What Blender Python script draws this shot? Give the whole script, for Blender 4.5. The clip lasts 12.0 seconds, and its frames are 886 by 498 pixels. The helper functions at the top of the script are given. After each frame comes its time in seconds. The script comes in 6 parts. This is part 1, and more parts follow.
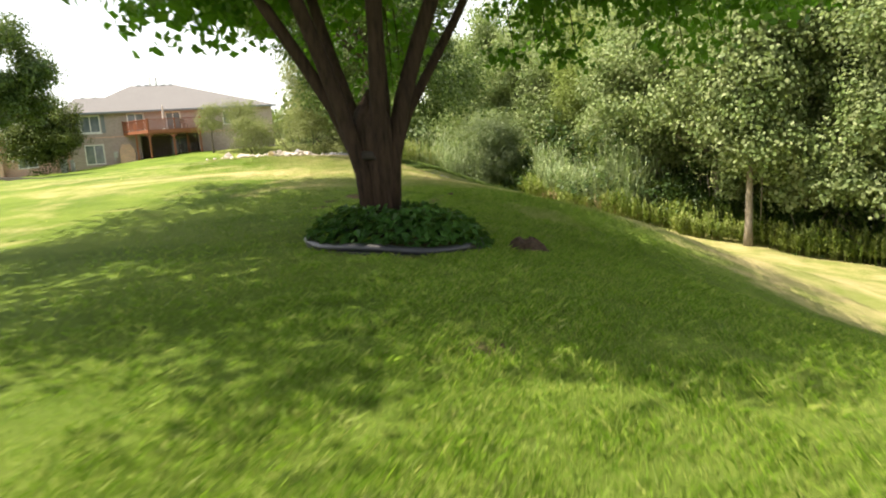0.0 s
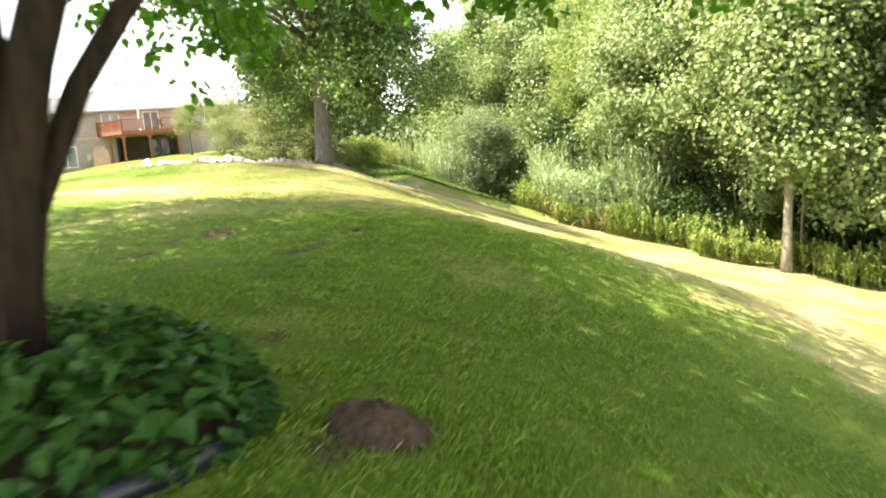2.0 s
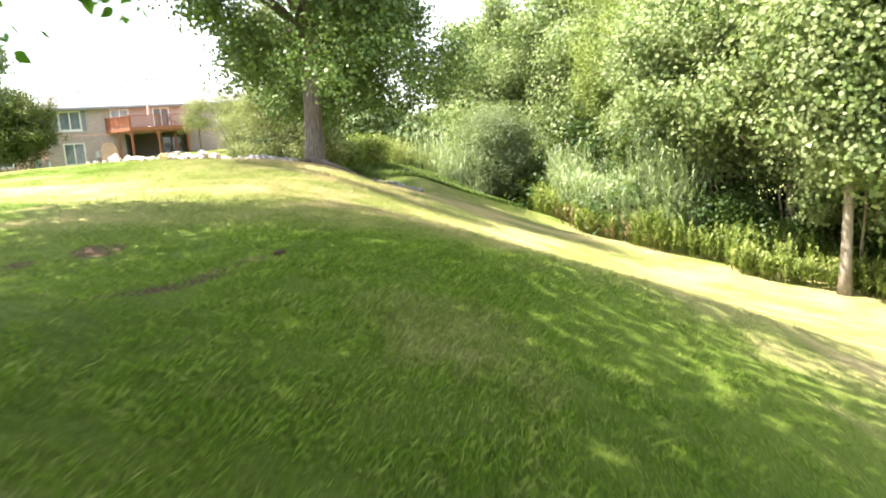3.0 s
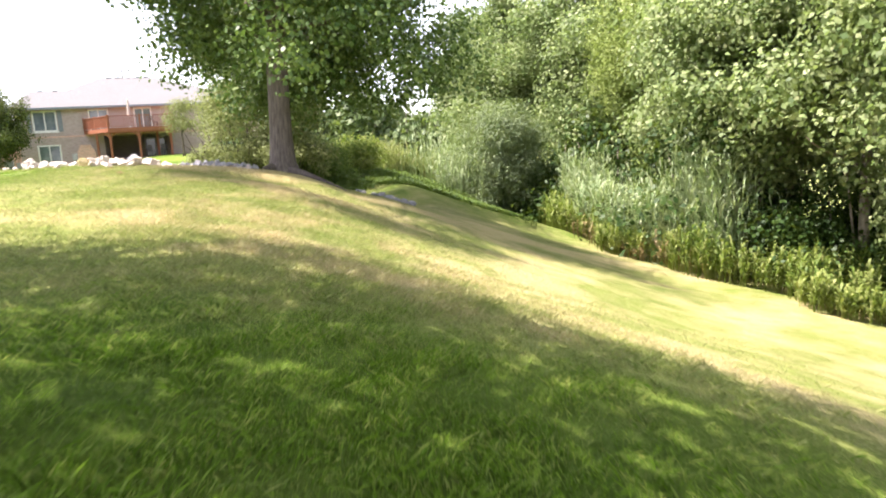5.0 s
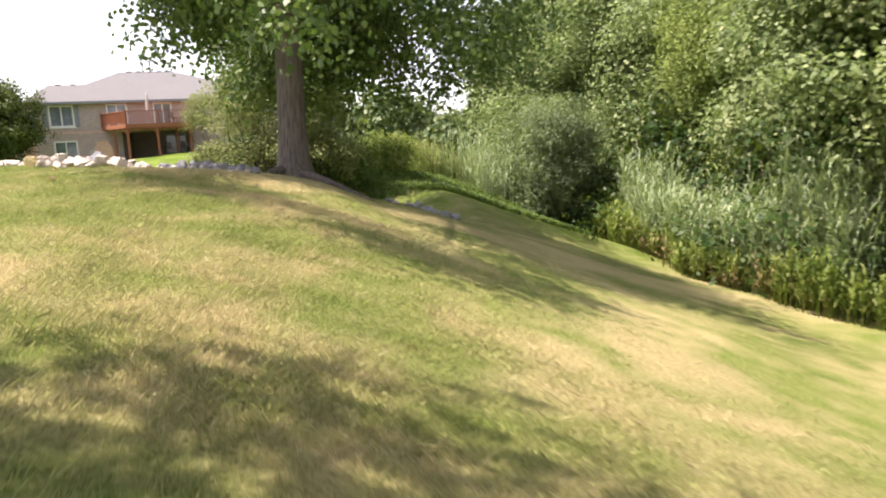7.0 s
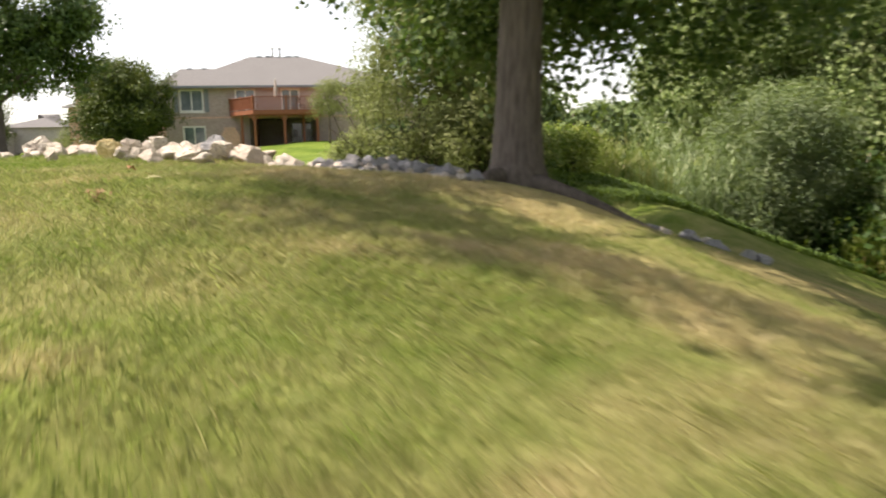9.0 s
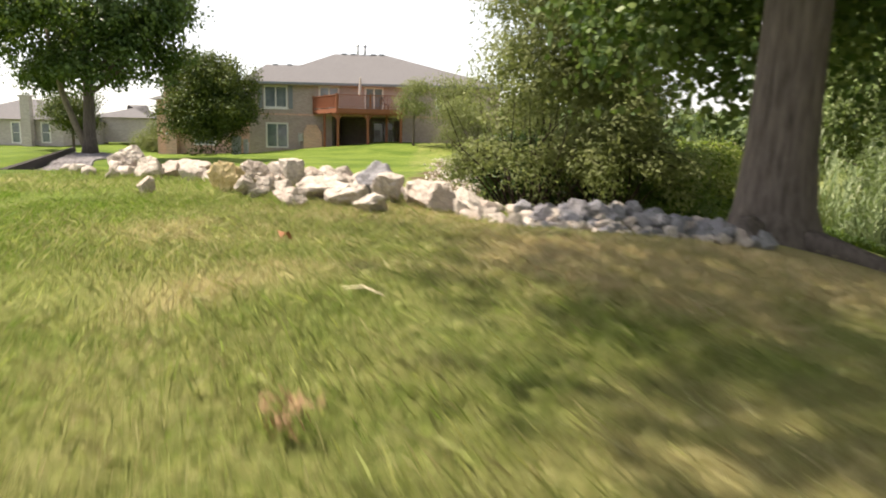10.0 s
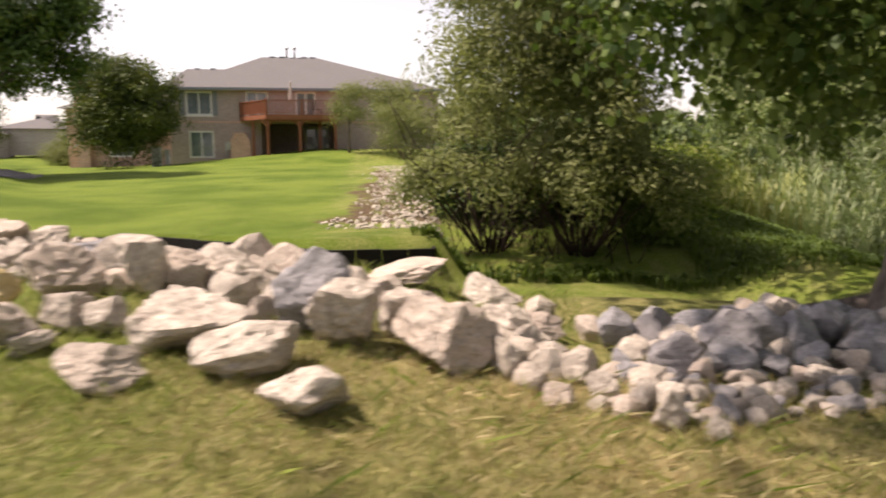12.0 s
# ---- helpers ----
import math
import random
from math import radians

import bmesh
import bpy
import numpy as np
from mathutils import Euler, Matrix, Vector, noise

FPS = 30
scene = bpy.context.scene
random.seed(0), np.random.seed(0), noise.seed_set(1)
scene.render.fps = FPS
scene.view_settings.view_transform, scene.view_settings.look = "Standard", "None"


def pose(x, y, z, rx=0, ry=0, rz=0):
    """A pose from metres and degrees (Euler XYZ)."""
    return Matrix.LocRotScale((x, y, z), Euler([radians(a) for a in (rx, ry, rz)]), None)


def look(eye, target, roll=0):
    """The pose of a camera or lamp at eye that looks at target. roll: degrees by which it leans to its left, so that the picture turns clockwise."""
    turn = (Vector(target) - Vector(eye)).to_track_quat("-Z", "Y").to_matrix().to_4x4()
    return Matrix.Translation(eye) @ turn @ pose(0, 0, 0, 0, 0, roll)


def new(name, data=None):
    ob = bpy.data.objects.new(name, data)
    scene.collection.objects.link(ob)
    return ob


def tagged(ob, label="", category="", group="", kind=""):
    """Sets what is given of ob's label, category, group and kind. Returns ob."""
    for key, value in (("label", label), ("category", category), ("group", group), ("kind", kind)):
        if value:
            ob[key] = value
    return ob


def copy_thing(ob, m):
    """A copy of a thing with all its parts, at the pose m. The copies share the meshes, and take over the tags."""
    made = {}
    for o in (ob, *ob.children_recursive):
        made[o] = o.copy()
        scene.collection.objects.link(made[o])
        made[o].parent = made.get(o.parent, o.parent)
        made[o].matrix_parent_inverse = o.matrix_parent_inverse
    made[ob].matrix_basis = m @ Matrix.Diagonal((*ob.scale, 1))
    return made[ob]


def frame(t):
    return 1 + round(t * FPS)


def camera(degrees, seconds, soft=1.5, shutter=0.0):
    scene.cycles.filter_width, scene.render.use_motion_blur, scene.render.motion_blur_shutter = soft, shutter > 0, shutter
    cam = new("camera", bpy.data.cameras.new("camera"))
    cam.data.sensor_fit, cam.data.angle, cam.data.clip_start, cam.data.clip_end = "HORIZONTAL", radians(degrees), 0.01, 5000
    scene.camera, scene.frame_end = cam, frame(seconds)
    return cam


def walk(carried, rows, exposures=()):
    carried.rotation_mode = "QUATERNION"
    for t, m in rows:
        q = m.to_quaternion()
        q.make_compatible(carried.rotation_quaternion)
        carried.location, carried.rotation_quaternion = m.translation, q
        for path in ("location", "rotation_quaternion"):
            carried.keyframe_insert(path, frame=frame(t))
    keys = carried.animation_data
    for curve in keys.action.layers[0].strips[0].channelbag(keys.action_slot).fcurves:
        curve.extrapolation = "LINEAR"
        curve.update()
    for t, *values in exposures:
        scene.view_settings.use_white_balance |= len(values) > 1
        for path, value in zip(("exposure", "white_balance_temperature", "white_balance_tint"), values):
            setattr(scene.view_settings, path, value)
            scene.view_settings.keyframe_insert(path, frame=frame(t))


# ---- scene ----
cam = camera(66.0, 12.0, soft=1.9, shutter=0.5)
PATH = [
    (0, (8.513, -78.068, 0.933), (9.207, -76.222, 0.597), -3.72),
    (0.5, (9.293, -76.990, 0.868), (9.987, -75.145, 0.531), -3.72),
    (1, (10.086, -76.011, 0.862), (10.777, -74.164, 0.527), -3.75),
    (1.5, (10.835, -74.991, 0.903), (11.519, -73.142, 0.568), -3.70),
    (2, (11.626, -73.922, 0.872), (12.292, -72.066, 0.537), -3.95),
    (2.5, (12.389, -72.717, 0.721), (13.016, -70.847, 0.393), -3.45),
    (3, (13.076, -71.586, 0.662), (13.682, -69.708, 0.336), -3.35),
    (3.5, (13.571, -70.518, 0.646), (14.169, -68.637, 0.322), -3.39),
    (5.5, (14.617, -67.027, 0.620), (15.226, -65.148, 0.303), -3.15),
    (6, (14.887, -66.137, 0.611), (15.489, -64.256, 0.295), -3.03),
    (6.5, (15.058, -65.208, 0.610), (15.636, -63.319, 0.294), -2.97),
    (8.5, (14.520, -60.296, 0.525), (14.852, -58.348, 0.212), -1.24),
    (9, (14.101, -58.657, 0.597), (14.336, -56.696, 0.279), -0.96),
    (9.5, (13.568, -57.433, 0.698), (13.678, -55.461, 0.383), 0.61),
    (10, (13.081, -56.311, 0.814), (13.13, -54.337, 0.501), 1.30),
    (10.5, (12.740, -55.325, 0.936), (12.77, -53.349, 0.626), 1.70),
    (11, (12.526, -54.550, 0.994), (12.549, -52.575, 0.681), 1.40),
    (11.5, (12.617, -54.122, 1.006), (12.701, -52.148, 0.696), 0.89),
    (11.7, (12.700, -54.040, 0.999), (12.824, -52.067, 0.692), 0.66),
    (12, (12.896, -53.933, 0.978), (13.125, -51.97, 0.675), 0.03),
]
walk(cam, [(t, look(eye, target, roll)) for t, eye, target, roll in PATH],
     exposures=[(0, 1.42, 7000, 10), (0.7, 1.75, 7000, 8), (1.5, 2.25, 6900, 9), (2.5, 2.48, 6600, 12), (3.5, 2.25, 6400, 16), (5.5, 1.92, 6300, 22), (6.5, 1.66, 6400, 23), (8.5, 1.0, 6900, 14), (9.5, 1.02, 6900, 14), (10.5, 0.9, 6900, 16), (11.3, 0.80, 7100, 22), (12, 0.63, 7200, 24)])

# ---- light ----
SUN_EL, SUN_AZ = radians(60), radians(281)
world = bpy.data.worlds.new("sky")
scene.world = world
world.use_nodes = True
wn = world.node_tree.nodes
sky = wn.new("ShaderNodeTexSky")
sky.sky_type = "NISHITA"
sky.sun_disc = False
sky.sun_elevation, sky.sun_rotation = SUN_EL, SUN_AZ
sky.air_density, sky.dust_density, sky.ozone_density = 1.0, 1.0, 0.6
wn["Background"].inputs["Strength"].default_value = 0.09
haze = wn.new("ShaderNodeHueSaturation")
haze.inputs["Saturation"].default_value, haze.inputs["Value"].default_value = 0.35, 1.5
world.node_tree.links.new(sky.outputs[0], haze.inputs["Color"])
world.node_tree.links.new(haze.outputs[0], wn["Background"].inputs[0])
sun_dir = Vector((math.sin(SUN_AZ) * math.cos(SUN_EL), math.cos(SUN_AZ) * math.cos(SUN_EL), math.sin(SUN_EL)))
sun = new("sun", bpy.data.lights.new("sun", "SUN"))
sun.data.energy, sun.data.angle, sun.data.color = 5.0, radians(0.6), (1.0, 0.93, 0.80)
sun.matrix_world = look(sun_dir * 60, (0, 0, 0))


# ---- materials ----
def mat(name, rough=0.8, metal=0.0, spec=0.3):
    m = bpy.data.materials.new(name)
    m.use_nodes = True
    b = m.node_tree.nodes["Principled BSDF"]
    b.inputs["Roughness"].default_value = rough
    b.inputs["Metallic"].default_value = metal
    b.inputs["Specular IOR Level"].default_value = spec
    return m, m.node_tree.nodes, m.node_tree.links, b


def coords(n, l, scale=(1, 1, 1), kind="Object"):
    tc, mp = n.new("ShaderNodeTexCoord"), n.new("ShaderNodeMapping")
    mp.inputs["Scale"].default_value = scale
    l.new(tc.outputs[kind], mp.inputs["Vector"])
    return mp.outputs["Vector"]


def noise_of(n, l, vec, scale, detail=4, rough=0.55):
    t = n.new("ShaderNodeTexNoise")
    t.inputs["Scale"].default_value, t.inputs["Detail"].default_value = scale, detail
    t.inputs["Roughness"].default_value = rough
    if vec is not None:
        l.new(vec, t.inputs["Vector"])
    return t.outputs["Fac"]


def ramp(n, l, fac, stops):
    r = n.new("ShaderNodeValToRGB")
    e = r.color_ramp.elements
    while len(e) < len(stops):
        e.new(0.5)
    for el, (p, c) in zip(e, stops):
        el.position, el.color = p, (*c, 1) if len(c) == 3 else c
    l.new(fac, r.inputs["Fac"])
    return r.outputs["Color"]


def mix(n, l, fac, a, b, mode="MIX"):
    m = n.new("ShaderNodeMix")
    m.data_type, m.blend_type = "RGBA", mode
    if isinstance(fac, (int, float)):
        m.inputs["Factor"].default_value = fac
    else:
        l.new(fac, m.inputs["Factor"])
    for s, v in ((m.inputs["A"], a), (m.inputs["B"], b)):
        if isinstance(v, tuple):
            s.default_value = (*v, 1)
        else:
            l.new(v, s)
    return m.outputs["Result"]


def maths(n, l, op, a, b=None, clamp=False):
    m = n.new("ShaderNodeMath")
    m.operation, m.use_clamp = op, clamp
    for s, v in zip(m.inputs, (a, b)):
        if v is None:
            continue
        if isinstance(v, (int, float)):
            s.default_value = v
        else:
            l.new(v, s)
    return m.outputs[0]


def bump(n, l, b, height, strength=0.5, dist=0.02):
    k = n.new("ShaderNodeBump")
    k.inputs["Strength"].default_value, k.inputs["Distance"].default_value = strength, dist
    l.new(height, k.inputs["Height"])
    l.new(k.outputs["Normal"], b.inputs["Normal"])


def plain(name, color, rough=0.6, metal=0.0, vary=0.25, scale=6.0, bumpy=0.15, spec=0.3):
    """Paint, plastic or metal with slight mottling."""
    m, n, l, b = mat(name, rough, metal, spec)
    v = coords(n, l)
    f = noise_of(n, l, v, scale, 6)
    lo, hi = tuple(c * (1 - vary) for c in color), tuple(min(1, c * (1 + vary)) for c in color)
    l.new(ramp(n, l, f, [(0.3, lo), (0.7, hi)]), b.inputs["Base Color"])
    bump(n, l, b, noise_of(n, l, v, scale * 8, 3), bumpy, 0.004)
    return m


def leafy(name, stops, trans=0.35, rough=0.5, through_c=(0.30, 0.42, 0.04)):
    """Leaves: a tint of its own for each leaf, light shining through."""
    m, n, l, b = mat(name, rough, 0, 0.18)
    g = n.new("ShaderNodeNewGeometry")
    col = ramp(n, l, g.outputs["Random Per Island"], stops)
    v = coords(n, l)
    col = mix(n, l, ramp(n, l, noise_of(n, l, v, 0.9, 3), [(0.42, (0, 0, 0)), (0.68, (0.6, 0.6, 0.6))]), col, stops[-1][1])
    col = mix(n, l, ramp(n, l, noise_of(n, l, v, 1.7, 2), [(0.32, (0.5, 0.5, 0.5)), (0.5, (0, 0, 0))]), col, stops[0][1])
    l.new(col, b.inputs["Base Color"])
    t = n.new("ShaderNodeBsdfTranslucent")
    l.new(mix(n, l, 0.55, col, through_c), t.inputs["Color"])
    s = n.new("ShaderNodeMixShader")
    s.inputs["Fac"].default_value = trans
    l.new(b.outputs[0], s.inputs[1])
    l.new(t.outputs[0], s.inputs[2])
    l.new(s.outputs[0], n["Material Output"].inputs["Surface"])
    return m


def bark(name, dark, light, vscale=(7, 7, 1.2), strength=0.9):
    m, n, l, b = mat(name, 0.9, 0, 0.15)
    v = coords(n, l, vscale)
    f = noise_of(n, l, v, 3.0, 8, 0.65)
    big = noise_of(n, l, coords(n, l), 1.3, 3)
    c = ramp(n, l, f, [(0.32, dark), (0.66, light)])
    l.new(mix(n, l, maths(n, l, "MULTIPLY", big, 0.5), c, tuple(0.6 * (a + k) for a, k in zip(dark, light))), b.inputs["Base Color"])
    bump(n, l, b, f, strength, 0.03)
    return m


def ground_material():
    m, n, l, b = mat("lawn_ground", 0.95, 0, 0.1)
    v = coords(n, l)
    fine = noise_of(n, l, coords(n, l, (1, 1, 1)), 34, 6, 0.7)
    mid = noise_of(n, l, v, 2.6, 5, 0.6)
    wide = noise_of(n, l, v, 0.33, 4, 0.6)
    green = ramp(n, l, fine, [(0.25, (0.075, 0.112, 0.016)), (0.5, (0.135, 0.185, 0.030)), (0.75, (0.20, 0.255, 0.055))])
    lush = ramp(n, l, fine, [(0.25, (0.042, 0.078, 0.010)), (0.75, (0.11, 0.165, 0.022))])
    green = mix(n, l, ramp(n, l, wide, [(0.42, (0, 0, 0)), (0.62, (1, 1, 1))]), green, lush)
    dry = ramp(n, l, fine, [(0.25, (0.22, 0.18, 0.075)), (0.55, (0.40, 0.34, 0.16)), (0.85, (0.58, 0.49, 0.27))])
    at = n.new("ShaderNodeAttribute")
    at.attribute_name = "dry_sun"
    d = maths(n, l, "ADD", at.outputs["Fac"], maths(n, l, "MULTIPLY", maths(n, l, "SUBTRACT", mid, 0.5), 0.6))
    df = ramp(n, l, maths(n, l, "ADD", d, maths(n, l, "MULTIPLY", maths(n, l, "SUBTRACT", fine, 0.5), 0.7)), [(0.15, (0, 0, 0)), (0.95, (1, 1, 1))])
    col = mix(n, l, df, green, dry)
    at2 = n.new("ShaderNodeAttribute")
    at2.attribute_name = "soil"
    soil = ramp(n, l, fine, [(0.3, (0.05, 0.035, 0.02)), (0.7, (0.16, 0.11, 0.07))])
    sf = ramp(n, l, maths(n, l, "ADD", at2.outputs["Fac"], maths(n, l, "MULTIPLY", maths(n, l, "SUBTRACT", mid, 0.5), 0.9)), [(0.45, (0, 0, 0)), (0.62, (1, 1, 1))])
    col = mix(n, l, sf, col, soil)
    at3 = n.new("ShaderNodeAttribute")
    at3.attribute_name = "field"
    meadow = ramp(n, l, mid, [(0.3, (0.15, 0.19, 0.05)), (0.7, (0.30, 0.31, 0.12))])
    col = mix(n, l, at3.outputs["Fac"], col, meadow)
    l.new(col, b.inputs["Base Color"])
    bump(n, l, b, fine, 0.9, 0.04)
    return m


def blade_material(name, stops, drystops):
    m, n, l, b = mat(name, 0.6, 0, 0.25)
    g = n.new("ShaderNodeNewGeometry")
    col = ramp(n, l, g.outputs["Random Per Island"], stops)
    at = n.new("ShaderNodeAttribute")
    at.attribute_name = "dry_sun"
    col = mix(n, l, at.outputs["Fac"], col, ramp(n, l, g.outputs["Random Per Island"], drystops))
    v = coords(n, l)
    worn = maths(n, l, "ADD", maths(n, l, "MULTIPLY", noise_of(n, l, v, 1.1, 3), 0.72), maths(n, l, "MULTIPLY", noise_of(n, l, v, 6.0, 3), 0.28))
    col = mix(n, l, ramp(n, l, worn, [(0.36, (0.35, 0.35, 0.35)), (0.55, (0, 0, 0))]), col, (0.095, 0.165, 0.018))
    l.new(col, b.inputs["Base Color"])
    t = n.new("ShaderNodeBsdfTranslucent")
    l.new(col, t.inputs["Color"])
    s = n.new("ShaderNodeMixShader")
    s.inputs["Fac"].default_value = 0.42
    l.new(b.outputs[0], s.inputs[1])
    l.new(t.outputs[0], s.inputs[2])
    l.new(s.outputs[0], n["Material Output"].inputs["Surface"])
    return m


def stone(name, dark, light, stain):
    m, n, l, b = mat(name, 0.9, 0, 0.2)
    v = coords(n, l)
    info = n.new("ShaderNodeObjectInfo")
    f = noise_of(n, l, v, 5, 8, 0.65)
    g = noise_of(n, l, v, 22, 5, 0.7)
    c = ramp(n, l, f, [(0.3, dark), (0.62, light)])
    c = mix(n, l, ramp(n, l, info.outputs["Random"], [(0.55, (0, 0, 0)), (1.0, (0.65, 0.65, 0.65))]), c, stain)
    c = mix(n, l, ramp(n, l, g, [(0.35, (0.55, 0.55, 0.55)), (0.5, (0, 0, 0))]), c, tuple(0.35 * k for k in dark))
    l.new(c, b.inputs["Base Color"])
    bump(n, l, b, mix(n, l, 0.4, f, g), 0.7, 0.03)
    return m


def brick_material(name, tone):
    m, n, l, b = mat(name, 0.9, 0, 0.15)
    tc = n.new("ShaderNodeTexCoord")
    sep, cmb = n.new("ShaderNodeSeparateXYZ"), n.new("ShaderNodeCombineXYZ")
    l.new(tc.outputs["Object"], sep.inputs[0])
    l.new(maths(n, l, "ADD", sep.outputs[0], sep.outputs[1]), cmb.inputs[0])
    l.new(sep.outputs[2], cmb.inputs[1])
    t = n.new("ShaderNodeTexBrick")
    t.inputs["Scale"].default_value = 1.0
    t.inputs["Brick Width"].default_value, t.inputs["Row Height"].default_value = 0.21, 0.075
    t.inputs["Mortar Size"].default_value = 0.008
    t.inputs["Color1"].default_value = (*tone, 1)
    t.inputs["Color2"].default_value = (*(min(1, c * 1.45) for c in tone), 1)
    t.inputs["Mortar"].default_value = (0.42, 0.38, 0.33, 1)
    l.new(cmb.outputs[0], t.inputs["Vector"])
    v = coords(n, l)
    l.new(mix(n, l, maths(n, l, "MULTIPLY", noise_of(n, l, v, 1.2, 6), 0.55), t.outputs["Color"], tuple(c * 0.8 for c in tone)), b.inputs["Base Color"])
    bump(n, l, b, t.outputs["Fac"], -0.4, 0.01)
    return m


def shingle_material(name, tone):
    m, n, l, b = mat(name, 0.95, 0, 0.1)
    v = coords(n, l, (1, 1, 2.2))
    f = noise_of(n, l, v, 9, 6, 0.7)
    w = noise_of(n, l, coords(n, l), 0.6, 4)
    c = ramp(n, l, f, [(0.3, tuple(k * 0.7 for k in tone)), (0.7, tuple(k * 1.3 for k in tone))])
    l.new(mix(n, l, maths(n, l, "MULTIPLY", w, 0.4), c, tuple(k * 0.75 for k in tone)), b.inputs["Base Color"])
    bump(n, l, b, f, 0.5, 0.02)
    return m


def wood(name, dark, light, rough=0.7):
    m, n, l, b = mat(name, rough, 0, 0.25)
    f = noise_of(n, l, coords(n, l, (2, 2, 14)), 3, 6, 0.6)
    l.new(ramp(n, l, f, [(0.3, dark), (0.7, light)]), b.inputs["Base Color"])
    bump(n, l, b, f, 0.3, 0.005)
    return m


def glass_sky(name):
    m, n, l, b = mat(name, 0.06, 0, 0.7)
    v = coords(n, l)
    # blue-grey mottling stands in for sky reflected in the panes
    l.new(ramp(n, l, noise_of(n, l, v, 1.1, 3), [(0.35, (0.12, 0.145, 0.16)), (0.7, (0.24, 0.27, 0.29))]), b.inputs["Base Color"])
    return m


LAWN = ground_material()
BLADE = blade_material("grass_blade", [(0.0, (0.068, 0.137, 0.008)), (0.5, (0.134, 0.248, 0.015)), (0.85, (0.217, 0.34, 0.03)), (1.0, (0.36, 0.39, 0.10))],
                       [(0.0, (0.44, 0.345, 0.185)), (0.5, (0.58, 0.465, 0.27)), (0.8, (0.66, 0.545, 0.34)), (1.0, (0.38, 0.38, 0.12))])
MAPLE = leafy("maple_leaf", [(0.0, (0.035, 0.075, 0.008)), (0.6, (0.08, 0.16, 0.018)), (1.0, (0.14, 0.22, 0.03))], 0.5, 0.5, (0.14, 0.40, 0.02))
POPLAR = leafy("poplar_leaf", [(0.0, (0.065, 0.105, 0.035)), (0.5, (0.175, 0.24, 0.085)), (0.85, (0.235, 0.295, 0.12)), (1.0, (0.36, 0.39, 0.20))], 0.38, 0.5, (0.24, 0.34, 0.06))
COTTON = leafy("cottonwood_leaf", [(0.0, (0.026, 0.058, 0.015)), (0.6, (0.074, 0.128, 0.033)), (1.0, (0.18, 0.235, 0.078))], 0.24, 0.4, (0.16, 0.27, 0.03))
ASH = leafy("ash_leaf", [(0.0, (0.09, 0.13, 0.028)), (0.5, (0.17, 0.22, 0.05)), (1.0, (0.28, 0.33, 0.10))], 0.35, 0.6, (0.26, 0.36, 0.06))
OLIVE = leafy("olive_leaf", [(0.0, (0.10, 0.125, 0.042)), (0.6, (0.18, 0.205, 0.078)), (1.0, (0.26, 0.275, 0.125))], 0.42, 0.65, (0.26, 0.31, 0.08))
WILLOW = leafy("willow_leaf", [(0.0, (0.05, 0.083, 0.038)), (0.6, (0.135, 0.18, 0.092)), (1.0, (0.25, 0.295, 0.165))], 0.3)
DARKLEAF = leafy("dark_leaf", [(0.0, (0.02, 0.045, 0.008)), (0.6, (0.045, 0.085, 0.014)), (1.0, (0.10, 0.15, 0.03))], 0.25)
# near-black leaf: the shade of hollows put into the colour
HOLLOW_SHADE_LEAF = leafy("hollow_shade_leaf", [(0.0, (0.010, 0.026, 0.006)), (0.6, (0.022, 0.05, 0.010)), (1.0, (0.05, 0.085, 0.018))], 0.15)
UNDERLEAF = leafy("undergrowth_leaf", [(0.0, (0.03, 0.06, 0.014)), (0.6, (0.07, 0.12, 0.028)), (1.0, (0.14, 0.20, 0.05))], 0.3)
CRABLEAF = leafy("crabapple_leaf", [(0.0, (0.012, 0.028, 0.006)), (0.6, (0.038, 0.07, 0.013)), (1.0, (0.13, 0.17, 0.035))], 0.25, 0.5, (0.20, 0.22, 0.03))
HOSTA = leafy("bed_leaf", [(0.0, (0.010, 0.038, 0.009)), (0.6, (0.024, 0.074, 0.014)), (1.0, (0.050, 0.125, 0.022))], 0.2, 0.45)
REED = leafy("reed_leaf", [(0.0, (0.14, 0.21, 0.10)), (0.6, (0.30, 0.38, 0.20)), (1.0, (0.48, 0.51, 0.33))], 0.35)
YARDLEAF = leafy("yard_tree_leaf", [(0.0, (0.016, 0.038, 0.010)), (0.6, (0.040, 0.078, 0.020)), (1.0, (0.12, 0.17, 0.05))], 0.2, 0.4)
DEADREED = leafy("dead_reed", [(0.0, (0.10, 0.06, 0.03)), (0.6, (0.24, 0.16, 0.08)), (1.0, (0.40, 0.30, 0.16))], 0.15)
WEED = leafy("weed_leaf", [(0.0, (0.065, 0.115, 0.016)), (0.6, (0.165, 0.225, 0.045)), (1.0, (0.34, 0.355, 0.11))], 0.36)
EDGE_WEED = leafy("edge_weed_leaf", [(0.0, (0.056, 0.10, 0.015)), (0.6, (0.145, 0.20, 0.042)), (1.0, (0.33, 0.345, 0.12))], 0.34)
MEADOW = leafy("meadow_leaf", [(0.0, (0.14, 0.18, 0.05)), (0.6, (0.27, 0.29, 0.11)), (1.0, (0.42, 0.39, 0.20))], 0.3)
FARLEAF = leafy("far_leaf", [(0.0, (0.04, 0.07, 0.03)), (0.6, (0.09, 0.13, 0.05)), (1.0, (0.15, 0.19, 0.08))], 0.2)
BARK_MAPLE = bark("maple_bark", (0.008, 0.0055, 0.004), (0.056, 0.035, 0.023), strength=1.0)
BARK_GREY = bark("grey_bark", (0.045, 0.037, 0.033), (0.20, 0.165, 0.145), (9, 9, 0.9))
